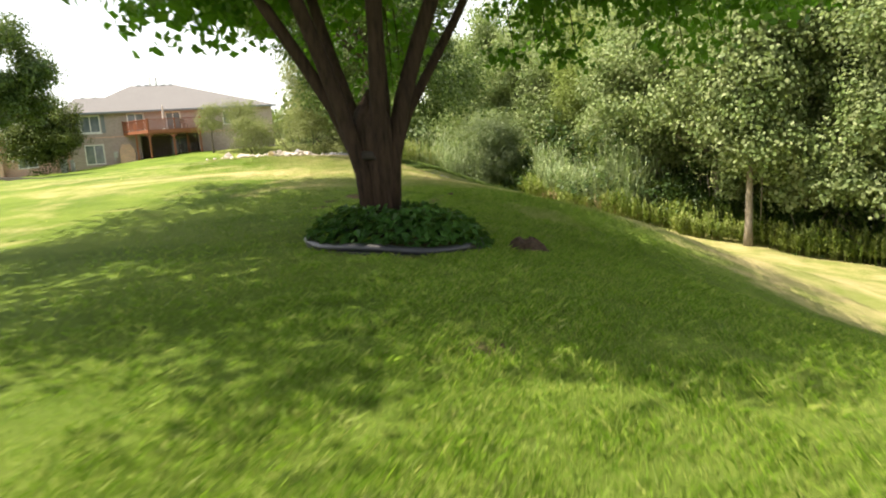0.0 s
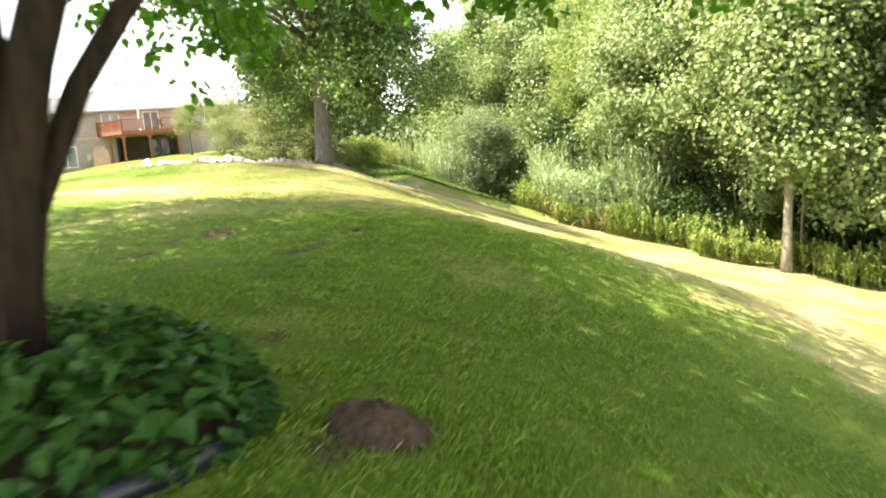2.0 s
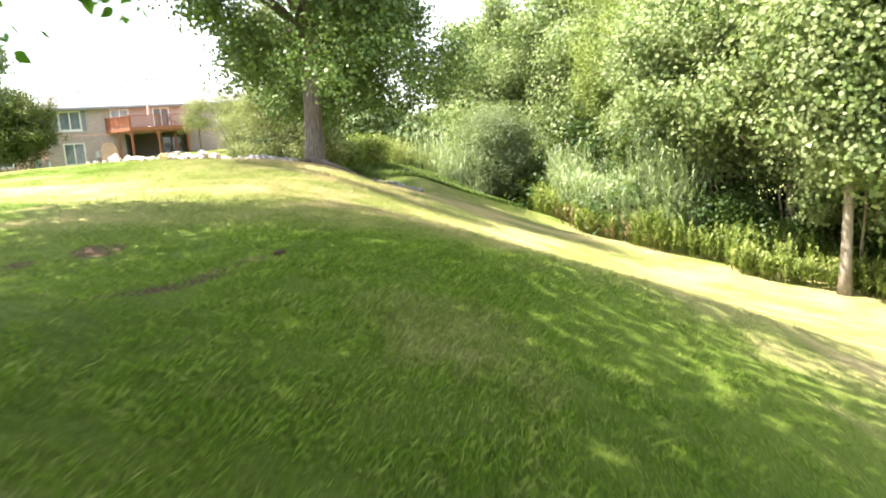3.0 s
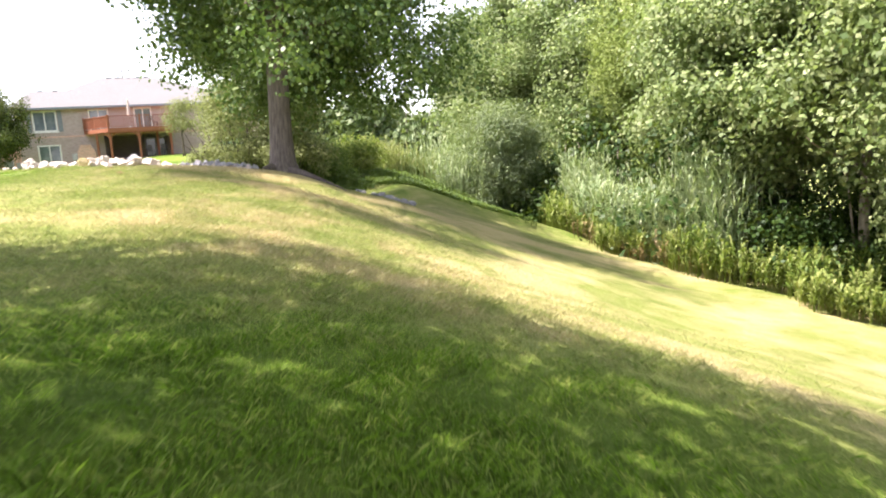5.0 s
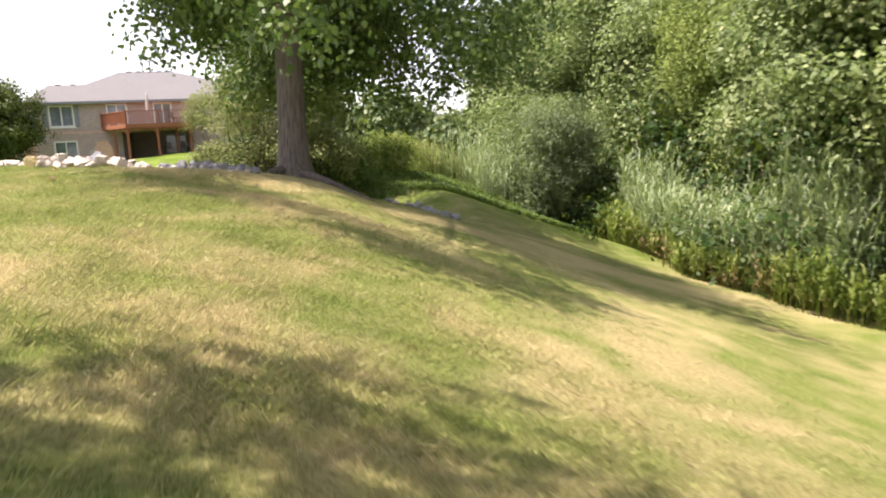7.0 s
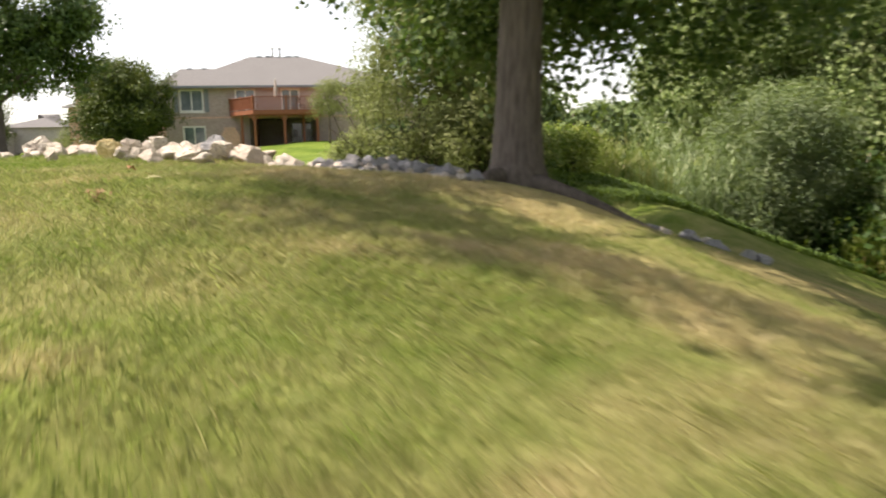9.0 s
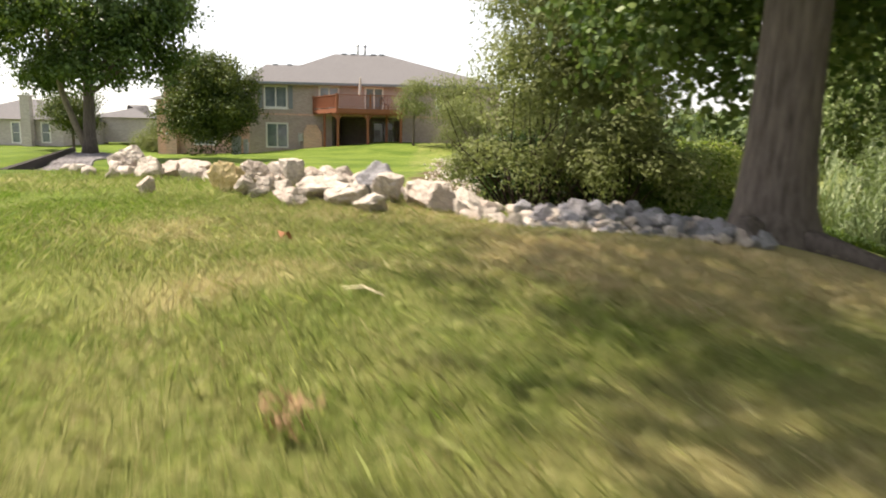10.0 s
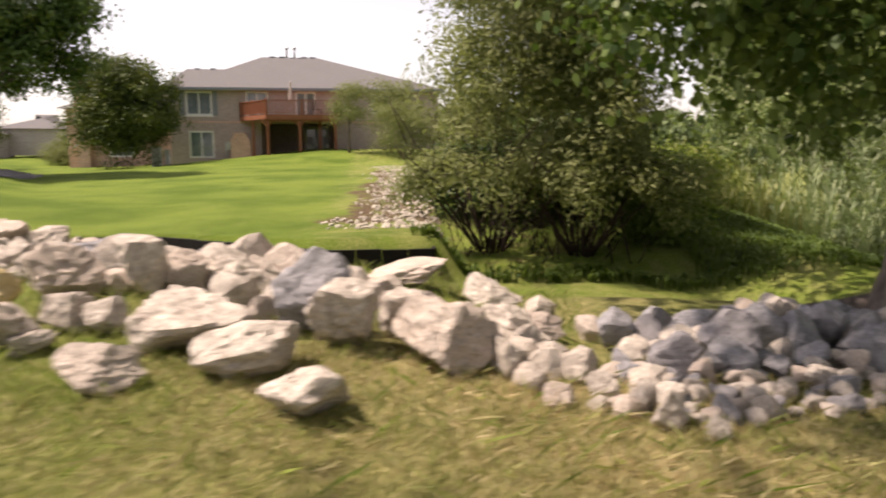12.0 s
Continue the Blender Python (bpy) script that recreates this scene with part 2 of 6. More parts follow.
BARK_PALE = bark("pale_bark", (0.11, 0.09, 0.07), (0.30, 0.255, 0.20), (4, 4, 2), 0.4)
TWIG = bark("twig_bark", (0.05, 0.04, 0.03), (0.16, 0.13, 0.10))
LIME = stone("limestone", (0.33, 0.278, 0.24), (0.68, 0.61, 0.54), (0.53, 0.425, 0.365))
LIME_Y = stone("ochre_limestone", (0.52, 0.38, 0.17), (0.74, 0.60, 0.36), (0.6, 0.44, 0.22))
FIELDSTONE = stone("grey_fieldstone", (0.17, 0.165, 0.175), (0.38, 0.37, 0.39), (0.27, 0.25, 0.26))
FIELD_PALE = stone("pale_rubble", (0.30, 0.26, 0.21), (0.56, 0.51, 0.44), (0.36, 0.31, 0.26))
GRAVEL = stone("crushed_gravel", (0.12, 0.11, 0.11), (0.27, 0.25, 0.25), (0.19, 0.17, 0.18))
BRICK = brick_material("tan_brick", (0.35, 0.282, 0.26))
BRICK_GREY = brick_material("grey_brick", (0.40, 0.36, 0.345))
# pinker and paler than the facade: sunlight on the low wall is included
BRICK_PINK_LIT = brick_material("pink_lit_brick", (0.54, 0.34, 0.275))
SHINGLE = shingle_material("roof_shingle", (0.156, 0.15, 0.152))
CEDAR = wood("cedar_stain", (0.16, 0.058, 0.03), (0.33, 0.13, 0.07))
# near-black wood: the ditch's shadow put into the colour
SHADOW_TIMBER = wood("shadow_black_timber", (0.003, 0.003, 0.003), (0.014, 0.011, 0.009), 0.8)
TIMBER = wood("dark_timber", (0.012, 0.010, 0.009), (0.05, 0.04, 0.032), 0.9)
WHITE = plain("white_trim", (0.72, 0.71, 0.68), 0.5, vary=0.08)
GREY_TRIM = plain("grey_shutter", (0.20, 0.22, 0.24), 0.6, vary=0.15)
GLASS = glass_sky("window_glass")
DOOR_GLASS = plain("curtained_glass", (0.13, 0.17, 0.16), 0.08, vary=0.3, scale=1.5, spec=0.7)
METAL = plain("galvanised_metal", (0.42, 0.42, 0.41), 0.4, 0.9)
UTILITY = plain("utility_green_grey", (0.46, 0.49, 0.45), 0.5)
EDGING = plain("black_plastic_edging", (0.012, 0.013, 0.018), 0.42, vary=0.4, spec=0.5)
SOIL = plain("dry_soil", (0.055, 0.035, 0.022), 0.95, vary=0.45, scale=25, bumpy=1.0)
CANVAS = plain("umbrella_canvas", (0.40, 0.34, 0.30), 0.9)


# ---- mesh helpers ----
class Soup:
    """Vertices and faces gathered into one mesh."""

    def __init__(self):
        self.v, self.f = [], []

    def add(self, verts, faces):
        k = len(self.v)
        self.v.extend(verts)
        self.f.extend([tuple(i + k for i in f) for f in faces])
        return self

    def box(self, x0, y0, z0, x1, y1, z1):
        v = [(x, y, z) for x in (x0, x1) for y in (y0, y1) for z in (z0, z1)]
        return self.add(v, [(0, 1, 3, 2), (4, 6, 7, 5), (0, 4, 5, 1), (2, 3, 7, 6), (0, 2, 6, 4), (1, 5, 7, 3)])

    def tube(self, path, radii, sides=8, cap=True, wob=0.0):
        path = [Vector(p) for p in path]
        k = len(self.v)
        side = None
        for i, p in enumerate(path):
            d = (path[min(i + 1, len(path) - 1)] - path[max(i - 1, 0)]).normalized()
            if side is None:
                side = d.orthogonal().normalized()
            side = (side - d * side.dot(d)).normalized()
            up = d.cross(side)
            for j in range(sides):
                a = 2 * math.pi * j / sides
                r = radii[i] * (1 + wob * math.sin(3 * a + i * 0.4) + wob * 0.6 * math.sin(7 * a))
                self.v.append(tuple(p + side * (r * math.cos(a)) + up * (r * math.sin(a))))
        for i in range(len(path) - 1):
            for j in range(sides):
                a, b = k + i * sides + j, k + i * sides + (j + 1) % sides
                self.f.append((a, b, b + sides, a + sides))
        if cap:
            self.f.append(tuple(k + j for j in reversed(range(sides))))
            self.f.append(tuple(k + (len(path) - 1) * sides + j for j in range(sides)))
        return self

    def mesh(self, name, material, smooth=False, weld=False):
        me = bpy.data.meshes.new(name)
        me.from_pydata(self.v, [], self.f)
        if weld:
            bm = bmesh.new()
            bm.from_mesh(me)
            bmesh.ops.remove_doubles(bm, verts=bm.verts, dist=0.0005)
            bm.to_mesh(me)
            bm.free()
        me.materials.append(material)
        if smooth:
            me.polygons.foreach_set("use_smooth", [True] * len(me.polygons))
        me.update()
        return me


def part(name, data, parent=None, label=""):
    ob = new(name, data)
    if parent is not None:
        ob.parent = parent
    return tagged(ob, label)


def thing(name, label, category, group="", at=(0, 0, 0), kind=""):
    ob = new(name)
    ob.empty_display_size = 0.2
    ob.location = at
    return tagged(ob, label, category, group, kind)


def quads(name, V, material, attrs=None):
    """A mesh of loose leaves: V is an array of n x corners x 3."""
    n, c = V.shape[0], V.shape[1]
    me = bpy.data.meshes.new(name)
    me.vertices.add(c * n)
    me.vertices.foreach_set("co", np.ascontiguousarray(V, dtype=np.float32).ravel())
    me.loops.add(c * n)
    me.loops.foreach_set("vertex_index", np.arange(c * n, dtype=np.int32))
    me.polygons.add(n)
    me.polygons.foreach_set("loop_start", np.arange(0, c * n, c, dtype=np.int32))
    me.materials.append(material)
    for key, val in (attrs or {}).items():
        a = me.attributes.new(key, "FLOAT", "POINT")
        a.data.foreach_set("value", np.repeat(np.asarray(val, dtype=np.float32), c))
    me.update(calc_edges=True)
    return me


def unit(a):
    return a / np.maximum(np.linalg.norm(a, axis=-1, keepdims=True), 1e-9)


def leaves(rng, C, out, size, aspect=0.75, droop=0.5, spread=0.35, loose=0.36):
    """Leaf corners at the places C, turned towards out: pointed diamonds that hang a little."""
    n = len(C)
    nrm = unit(out + loose * rng.normal(size=(n, 3)))
    d = unit(rng.normal(size=(n, 3)) + np.array([0, 0, -droop]))
    d = unit(d - nrm * (d * nrm).sum(1, keepdims=True) * 0.8)
    s = unit(np.cross(d, nrm))
    L = (size * (1 + spread * rng.uniform(-1, 1, size=n)))[:, None]
    base, tip = C - d * L * 0.5, C + d * L * 0.5
    mid = C - d * L * 0.08 + nrm * L * 0.10
    return np.stack([base, mid + s * L * aspect * 0.5, tip, mid - s * L * aspect * 0.5], axis=1)


def ovate(V):
    """Pointed oval outlines with a drip tip, from four-cornered leaves."""
    base, a, tip, c = V[:, 0], V[:, 1], V[:, 2], V[:, 3]
    ax = tip - base
    mid = (a + c) / 2
    wa, wc = a - mid, c - mid
    return np.stack([base, base + ax * 0.18 + wa * 0.72, base + ax * 0.42 + wa, base + ax * 0.70 + wa * 0.55, tip, base + ax * 0.70 + wc * 0.55, base + ax * 0.42 + wc, base + ax * 0.18 + wc * 0.72], axis=1)


# ---- the ground ----
def soft(a, k):
    return k * np.logaddexp(0.0, np.asarray(a, dtype=float) / k)


def step(a, b, v):
    v = np.clip((np.asarray(v, dtype=float) - a) / (b - a), 0, 1)
    return v * v * (3 - 2 * v)


WALL_A, WALL_B = (3.4, -40.5), (-8.6, -13.6)


def left_of_wall(x, y):
    """Signed distance to the left of the low retaining wall."""
    dx, dy = WALL_B[0] - WALL_A[0], WALL_B[1] - WALL_A[1]
    n = math.hypot(dx, dy)
    return -((x - WALL_A[0]) * -dy + (y - WALL_A[1]) * dx) / n * -1


# the boulder bank is drawn in plan coordinates of its own and set a little nearer and tighter
PLAN_Y = (-90.0, -61.0, -58.0, -55.0, -53.0, -51.0, -49.0, -47.5, -44.0, -41.0, -36.0, -25.0, -12.0, 60.0)
BANK_Y = (-90.0, -61.0, -58.1, -55.45, -53.66, -51.845, -50.035, -48.5, -44.75, -41.6, -36.5, -25.2, -12.0, 60.0)


def tight(y):
    return 1 - 0.095 * step(-56, -53, y) * step(-43, -48, y)


def to_site(x, y):
    """From plan coordinates to where it stands."""
    w = step(3.5, 7.5, x) * step(18.6, 16.6, x)
    return x + w * (tight(y) - 1) * (x - 12.53), y + w * (np.interp(y, PLAN_Y, BANK_Y) - y)


def to_plan(x, y):
    w = step(3.5, 7.5, x) * step(18.6, 16.6, x)
    q = np.interp(y, BANK_Y, PLAN_Y)
    return x + w * (1 / tight(q) - 1) * (x - 12.53), y + w * (q - y)


def height(x, y):
    x, y = to_plan(np.asarray(x, dtype=float), np.asarray(y, dtype=float))
    lift = step(-55, -53, y) * step(-41, -44, y) * step(4, 8, x) * step(18.2, 16.6, x)
    bank = y - 1.6 * step(12.6, 9.6, x)
    crest = np.interp(np.where(y < -52, y, np.maximum(bank, -52)), [-90, -78, -74, -70, -65, -60, -55, -53, -51.7, -51.0, -49.8, -48.7, -47.8, -44.2, -43.5, -43.2, -40, -33, -12, -4, 30],
                      [-0.1, -0.06, -0.16, -0.22, -0.30, 0.11, 0.34, 0.34, 0.37, 0.40, 0.36, -0.25, -1.25, -1.35, -1.3, -0.52, -0.48, -0.40, -0.18, 0.0, 0.25])
    east = np.interp(y, [-48.5, -47.6, -44.2, -42.9, -42.2, -41, -39, -36, -33], [-0.25, -1.2, -1.35, -1.3, -1.0, -0.85, -0.42, -0.36, -0.40])
    east_k = step(13.9, 14.6, x) * step(-48.2, -47.4, y) * step(-33, -35, y)
    crest = crest + (east - crest) * east_k
    crest = crest - (0.09 * step(-52.5, -51.2, y) + 0.05 * step(-51, -50, y)) * step(13.0, 13.8, x) * step(-48.2, -49, y)
    slope = np.interp(y, [-51.5, -50, -48, -46, -44, -42, -40, -36], [0.30, 0.24, 0.25, 0.25, -0.15, -0.47, -0.48, -0.36])
    crest = crest + (slope - crest) * step(17.5, 21, x) * step(-52, -50, y) * step(-36, -40, y)
    flat = np.interp(y, [-90, -70, -65, -60, -55, -50, -44, -33, -12, -4, 30], [-0.1, -0.22, -0.30, 0.11, 0.38, 0.40, -0.1, -0.40, -0.18, 0.0, 0.25])
    near = step(4.5, 8.5, x)
    top = flat + (crest - flat) * near
    edge = np.interp(y, [-80, -70, -65, -60, -55, -50, -47.5, -44, -40, -36, -20], [10.46, 12.2, 15.5, 14.3, 14.8, 16.0, 16.6, 19.0, 21.0, 21.5, 22.0])
    d = x - edge
    z = top - 0.39 * soft(d, 0.93) + 0.24 * soft(d - 9.2, 1.5) + 0.145 * soft(d - 20, 2.0)
    z = z - 0.03 * np.maximum(0, 9 - np.maximum(x, -12))
    z = z + 0.075 * np.clip(x - 2, -4, 8) * step(-14, -3, y) + 0.5 * step(-10, -20, x) * step(0, 12, y)
    z = z + 0.27 * step(0.05, 0.6, left_of_wall(x, y)) * step(-42, -40, y) * step(-13, -14.5, y) * step(5, 4, x)
    z = z + (0.18 + 0.18 * step(-36, -28, y)) * step(-3.4, -1.6, left_of_wall(x, y)) * step(-41, -38, y) * step(-9, -15, y) * step(5, 3, x)
    z = z + 6.2 * step(-25, 150, y) * step(18, 40, x)
    z = z + 1.2 * step(40, 150, y) * step(40, 18, x)
    roll = 0.025 * np.sin(x * 1.3 + 0.7 * np.sin(y * 0.9)) * np.sin(y * 1.1 + 1.0)
    z = z + lift * (0.0945 - 0.095 * z)
    return z + roll


def axis_steps(spans):
    out = []
    for a, b, s in spans:
        out.extend(np.arange(a, b, s).tolist())
    out.append(spans[-1][1])
    return np.array(out)


def lattice(x, y, seed):
    """Smooth random field between 0 and 1, one hill per metre."""
    xi, yi = np.floor(x).astype(np.int64), np.floor(y).astype(np.int64)
    fx, fy = x - xi, y - yi
    fx, fy = fx * fx * (3 - 2 * fx), fy * fy * (3 - 2 * fy)

    def h(a, b):
        k = (a * 374761393 + b * 668265263 + seed * 974711) & 0x7FFFFFFF
        k = ((k ^ (k >> 13)) * 1274126177) & 0x7FFFFFFF
        return ((k ^ (k >> 16)) & 0xFFFF) / 65535.0
    return (h(xi, yi) * (1 - fx) + h(xi + 1, yi) * fx) * (1 - fy) + (h(xi, yi + 1) * (1 - fx) + h(xi + 1, yi + 1) * fx) * fy


def soil_at(x, y):
    """Bare earth: worn spots and the old bed's rim in the turf."""
    x, y = to_plan(x, y)
    s = np.zeros_like(x)
    for px, py, r in ((12.33, -70.86, 0.36), (12.05, -71.1, 0.2), (12.0, -69.45, 0.16), (13.5, -65.5, 0.16), (11.89, -64.23, 0.34), (11.3, -64.5, 0.2), (10.93, -65.2, 0.32), (9.9, -74.9, 0.2)):
        s = np.maximum(s, np.exp(-((x - px) ** 2 + (y - py) ** 2) / r ** 2))
    arc_y = np.interp(x, [11.3, 12.2, 12.6, 12.87, 13.1, 13.3, 13.55], [-66.4, -66.4, -66.38, -66.14, -65.75, -65.45, -65.3])
    s = np.maximum(s, 0.8 * np.exp(-((y - arc_y) / (0.20 + 0.14 * step(12.4, 13.1, x))) ** 2) * step(11.3, 12.4, x) * step(13.6, 13.4, x))
    bed = np.hypot(x - 10.75, y + 70.65)
    s = np.maximum(s, 0.9 * step(1.05, 0.95, bed))
    yb = y - 1.6 * step(12.6, 9.6, x)
    # earth tone that also darkens the ditch bank, deep in shadow
    bank = (step(-49.3, -48.7, yb) * step(-47.0, -47.6, yb) + step(-44.4, -44.1, yb) * step(-43.25, -43.5, yb) * step(14.6, 13.9, x)) * step(6, 8.5, x) * step(20, 17.5, x)
    chute = step(11.6, 12.4, x - 0.07 * np.clip(y + 41, 0, 14) + 0.8 * (lattice(x * 0.9, y * 0.9, 21) - 0.5)) * step(14.9, 14.3, x - 0.05 * (y + 40)) * step(-41.6, -40.0, y) * step(-16, -22, y)
    # earth tone that also darkens the shaded hollow under the thicket
    hollow = step(13.9, 14.5, x) * step(17.6, 16.9, x) * step(-43.0, -42.5, y) * step(-37.0, -38.0, y)
    return np.maximum(s, np.maximum(np.maximum(0.95 * bank, 0.62 * chute), 0.42 * hollow))


# straw-coloured worn spots in the turf: place and radius
STRAW_SPOTS = ((9.03, -75.54, 0.22), (9.5, -75.1, 0.3), (8.8, -75.2, 0.16), (14.58, -66.9, 0.42), (14.45, -67.7, 0.5), (13.4, -69.6, 0.3), (12.0, -69.4, 0.6),
               (14.89, -59.5, 0.75), (14.85, -60.4, 0.5), (13.55, -60.1, 0.8), (13.98, -57.5, 0.33), (14.43, -57.35, 0.28), (14.83, -56.85, 0.34), (15.27, -55.16, 0.36),
               (15.5, -55.2, 0.36), (16.3, -55.2, 0.45), (12.45, -53.75, 0.32), (12.9, -53.75, 0.30))
# greener spots; the last row tints turf inside the tree's shadow
LUSH_SHADE_SPOTS = ((14.06, -58.95, 0.28), (13.4, -57.5, 0.7), (15.2, -58.3, 0.22), (12.75, -55.3, 0.8), (12.4, -54.4, 0.7), (11.47, -52.6, 0.8), (12.0, -53.8, 0.3), (12.2, -51.8, 0.35),
              (12.4, -63.4, 1.5), (14.4, -63.9, 1.4), (13.2, -64.4, 1.2), (15.8, -65.0, 1.3), (16.4, -66.5, 1.2), (11.0, -62.9, 1.2))


def dry_sun_at(x, y):
    """Dry tan of the turf, 0 to 1: ragged patches on the sunny ridge; the tree's shade is put in as green."""
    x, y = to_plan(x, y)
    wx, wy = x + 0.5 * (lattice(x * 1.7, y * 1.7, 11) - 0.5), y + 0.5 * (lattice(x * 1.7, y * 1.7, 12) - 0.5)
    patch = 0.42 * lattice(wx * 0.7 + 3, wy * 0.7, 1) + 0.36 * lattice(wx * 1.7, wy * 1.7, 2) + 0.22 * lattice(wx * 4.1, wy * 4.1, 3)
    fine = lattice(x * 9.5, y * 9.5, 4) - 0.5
    # ellipse of the tree's cast shade: turf tint turns green inside, tan outside
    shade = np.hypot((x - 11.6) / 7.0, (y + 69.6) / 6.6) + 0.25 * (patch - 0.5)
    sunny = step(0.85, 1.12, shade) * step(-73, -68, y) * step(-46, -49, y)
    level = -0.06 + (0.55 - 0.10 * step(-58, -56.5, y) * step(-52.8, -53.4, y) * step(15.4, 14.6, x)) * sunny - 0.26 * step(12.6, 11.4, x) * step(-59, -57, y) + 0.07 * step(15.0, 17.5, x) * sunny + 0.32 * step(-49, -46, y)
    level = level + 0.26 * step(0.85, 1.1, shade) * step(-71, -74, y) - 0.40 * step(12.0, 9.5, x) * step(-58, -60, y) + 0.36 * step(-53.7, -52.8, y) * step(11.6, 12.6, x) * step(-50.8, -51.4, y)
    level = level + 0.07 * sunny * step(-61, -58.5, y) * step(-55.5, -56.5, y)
    # mowing stripes on the far lawn
    level = level + 0.10 * np.sin(5.2 * (y + 0.22 * x)) * step(10.0, 7.5, x) * step(-46, -50, y)
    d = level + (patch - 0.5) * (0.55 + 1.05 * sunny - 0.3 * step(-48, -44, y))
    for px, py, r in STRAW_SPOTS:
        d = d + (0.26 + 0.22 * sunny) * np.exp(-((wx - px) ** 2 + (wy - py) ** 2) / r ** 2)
    for px, py, r in LUSH_SHADE_SPOTS:
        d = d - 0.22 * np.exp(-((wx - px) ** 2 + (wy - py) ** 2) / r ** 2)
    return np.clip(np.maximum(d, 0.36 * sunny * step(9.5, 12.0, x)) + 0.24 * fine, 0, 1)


gx = axis_steps([(-260, -60, 20), (-60, -14, 2.0), (-14, 4, 0.5), (4, 21, 0.2), (21, 34, 0.5), (34, 60, 2), (60, 400, 20)])
gy = axis_steps([(-260, -110, 15), (-110, -82, 2), (-82, -42, 0.2), (-42, -10, 0.5), (-10, 20, 1.5), (20, 60, 4), (60, 420, 20)])
GX, GY = np.meshgrid(gx, gy)
GZ = height(GX, GY)
nx, ny = len(gx), len(gy)
idx = np.arange(nx * ny).reshape(ny, nx)
gf = np.stack([idx[:-1, :-1], idx[:-1, 1:], idx[1:, 1:], idx[1:, :-1]], -1).reshape(-1, 4)
me = bpy.data.meshes.new("ground")
me.vertices.add(nx * ny)
me.vertices.foreach_set("co", np.stack([GX, GY, GZ], -1).astype(np.float32).ravel())
me.loops.add(len(gf) * 4)
me.loops.foreach_set("vertex_index", gf.astype(np.int32).ravel())
me.polygons.add(len(gf))
me.polygons.foreach_set("loop_start", np.arange(0, 4 * len(gf), 4, dtype=np.int32))
me.polygons.foreach_set("use_smooth", np.ones(len(gf), dtype=bool))
for key, val in (("soil", soil_at(GX, GY)), ("dry_sun", dry_sun_at(GX, GY)), ("field", step(20, 26, GX) * step(-36, -22, GY))):
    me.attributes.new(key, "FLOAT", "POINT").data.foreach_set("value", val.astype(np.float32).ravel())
me.materials.append(LAWN)
me.update(calc_edges=True)
tagged(new("ground", me), "sloping mown lawn with dry tan patches", "ground", kind="structure")


def gz(x, y):
    return float(height(x, y))


# ---- trees ----
def limb(rng, soup, start, direction, length, r0, r1, steps=6, bend=0.18, lift=0.1, sides=7):
    p, d = Vector(start), Vector(direction).normalized()
    path, radii = [p.copy()], [r0]
    for i in range(steps):
        d = (d + Vector(rng.normal(size=3)) * bend * 0.5 + Vector((0, 0, lift))).normalized()
        p = p + d * (length / steps)
        path.append(p.copy())
        radii.append(r0 + (r1 - r0) * (i + 1) / steps)
    soup.tube(path, radii, sides)
    return path, d


def crown_clumps(rng, centres, per, radius, size, aspect, droop, flat=0.7):
    C = np.repeat(np.asarray(centres, dtype=float), per, axis=0)
    off = np.clip(rng.normal(size=C.shape), -1.7, 1.7) * radius * np.array([1, 1, flat])
    out = off / radius * 0.8 + np.array([0, 0, 0.5])
    return leaves(rng, C + off, out, size, aspect, droop)


def shell_points(rng, n, centre, radii, inner=0.45, cut=-1.0):
    """Uneven places in the outer part of a lumpy ellipsoid."""
    out = []
    while len(out) < n:
        u = rng.normal(size=3)
        u /= np.linalg.norm(u)
        if u[2] < cut:
            continue
        lump = 0.78 + 0.3 * noise.noise(Vector(u * 1.7) + Vector(centre)) + 0.18 * noise.noise(Vector(u * 4.1) + Vector(centre))
        r = (inner + (1 - inner) * rng.uniform() ** 0.6) * lump
        out.append(np.array(centre) + u * np.array(radii) * r)
    return np.array(out)


def boughs(rng, n, centre, radii, inner=0.4, cut=-1.0, each=6, spread=0.6):
    """Clump places gathered into boughs, with gaps between them."""
    k = max(3, n // each)
    heads = np.repeat(shell_points(rng, k, centre, radii, inner, cut), each, axis=0)
    return heads + rng.normal(size=heads.shape) * spread * np.array([1, 1, 0.55])


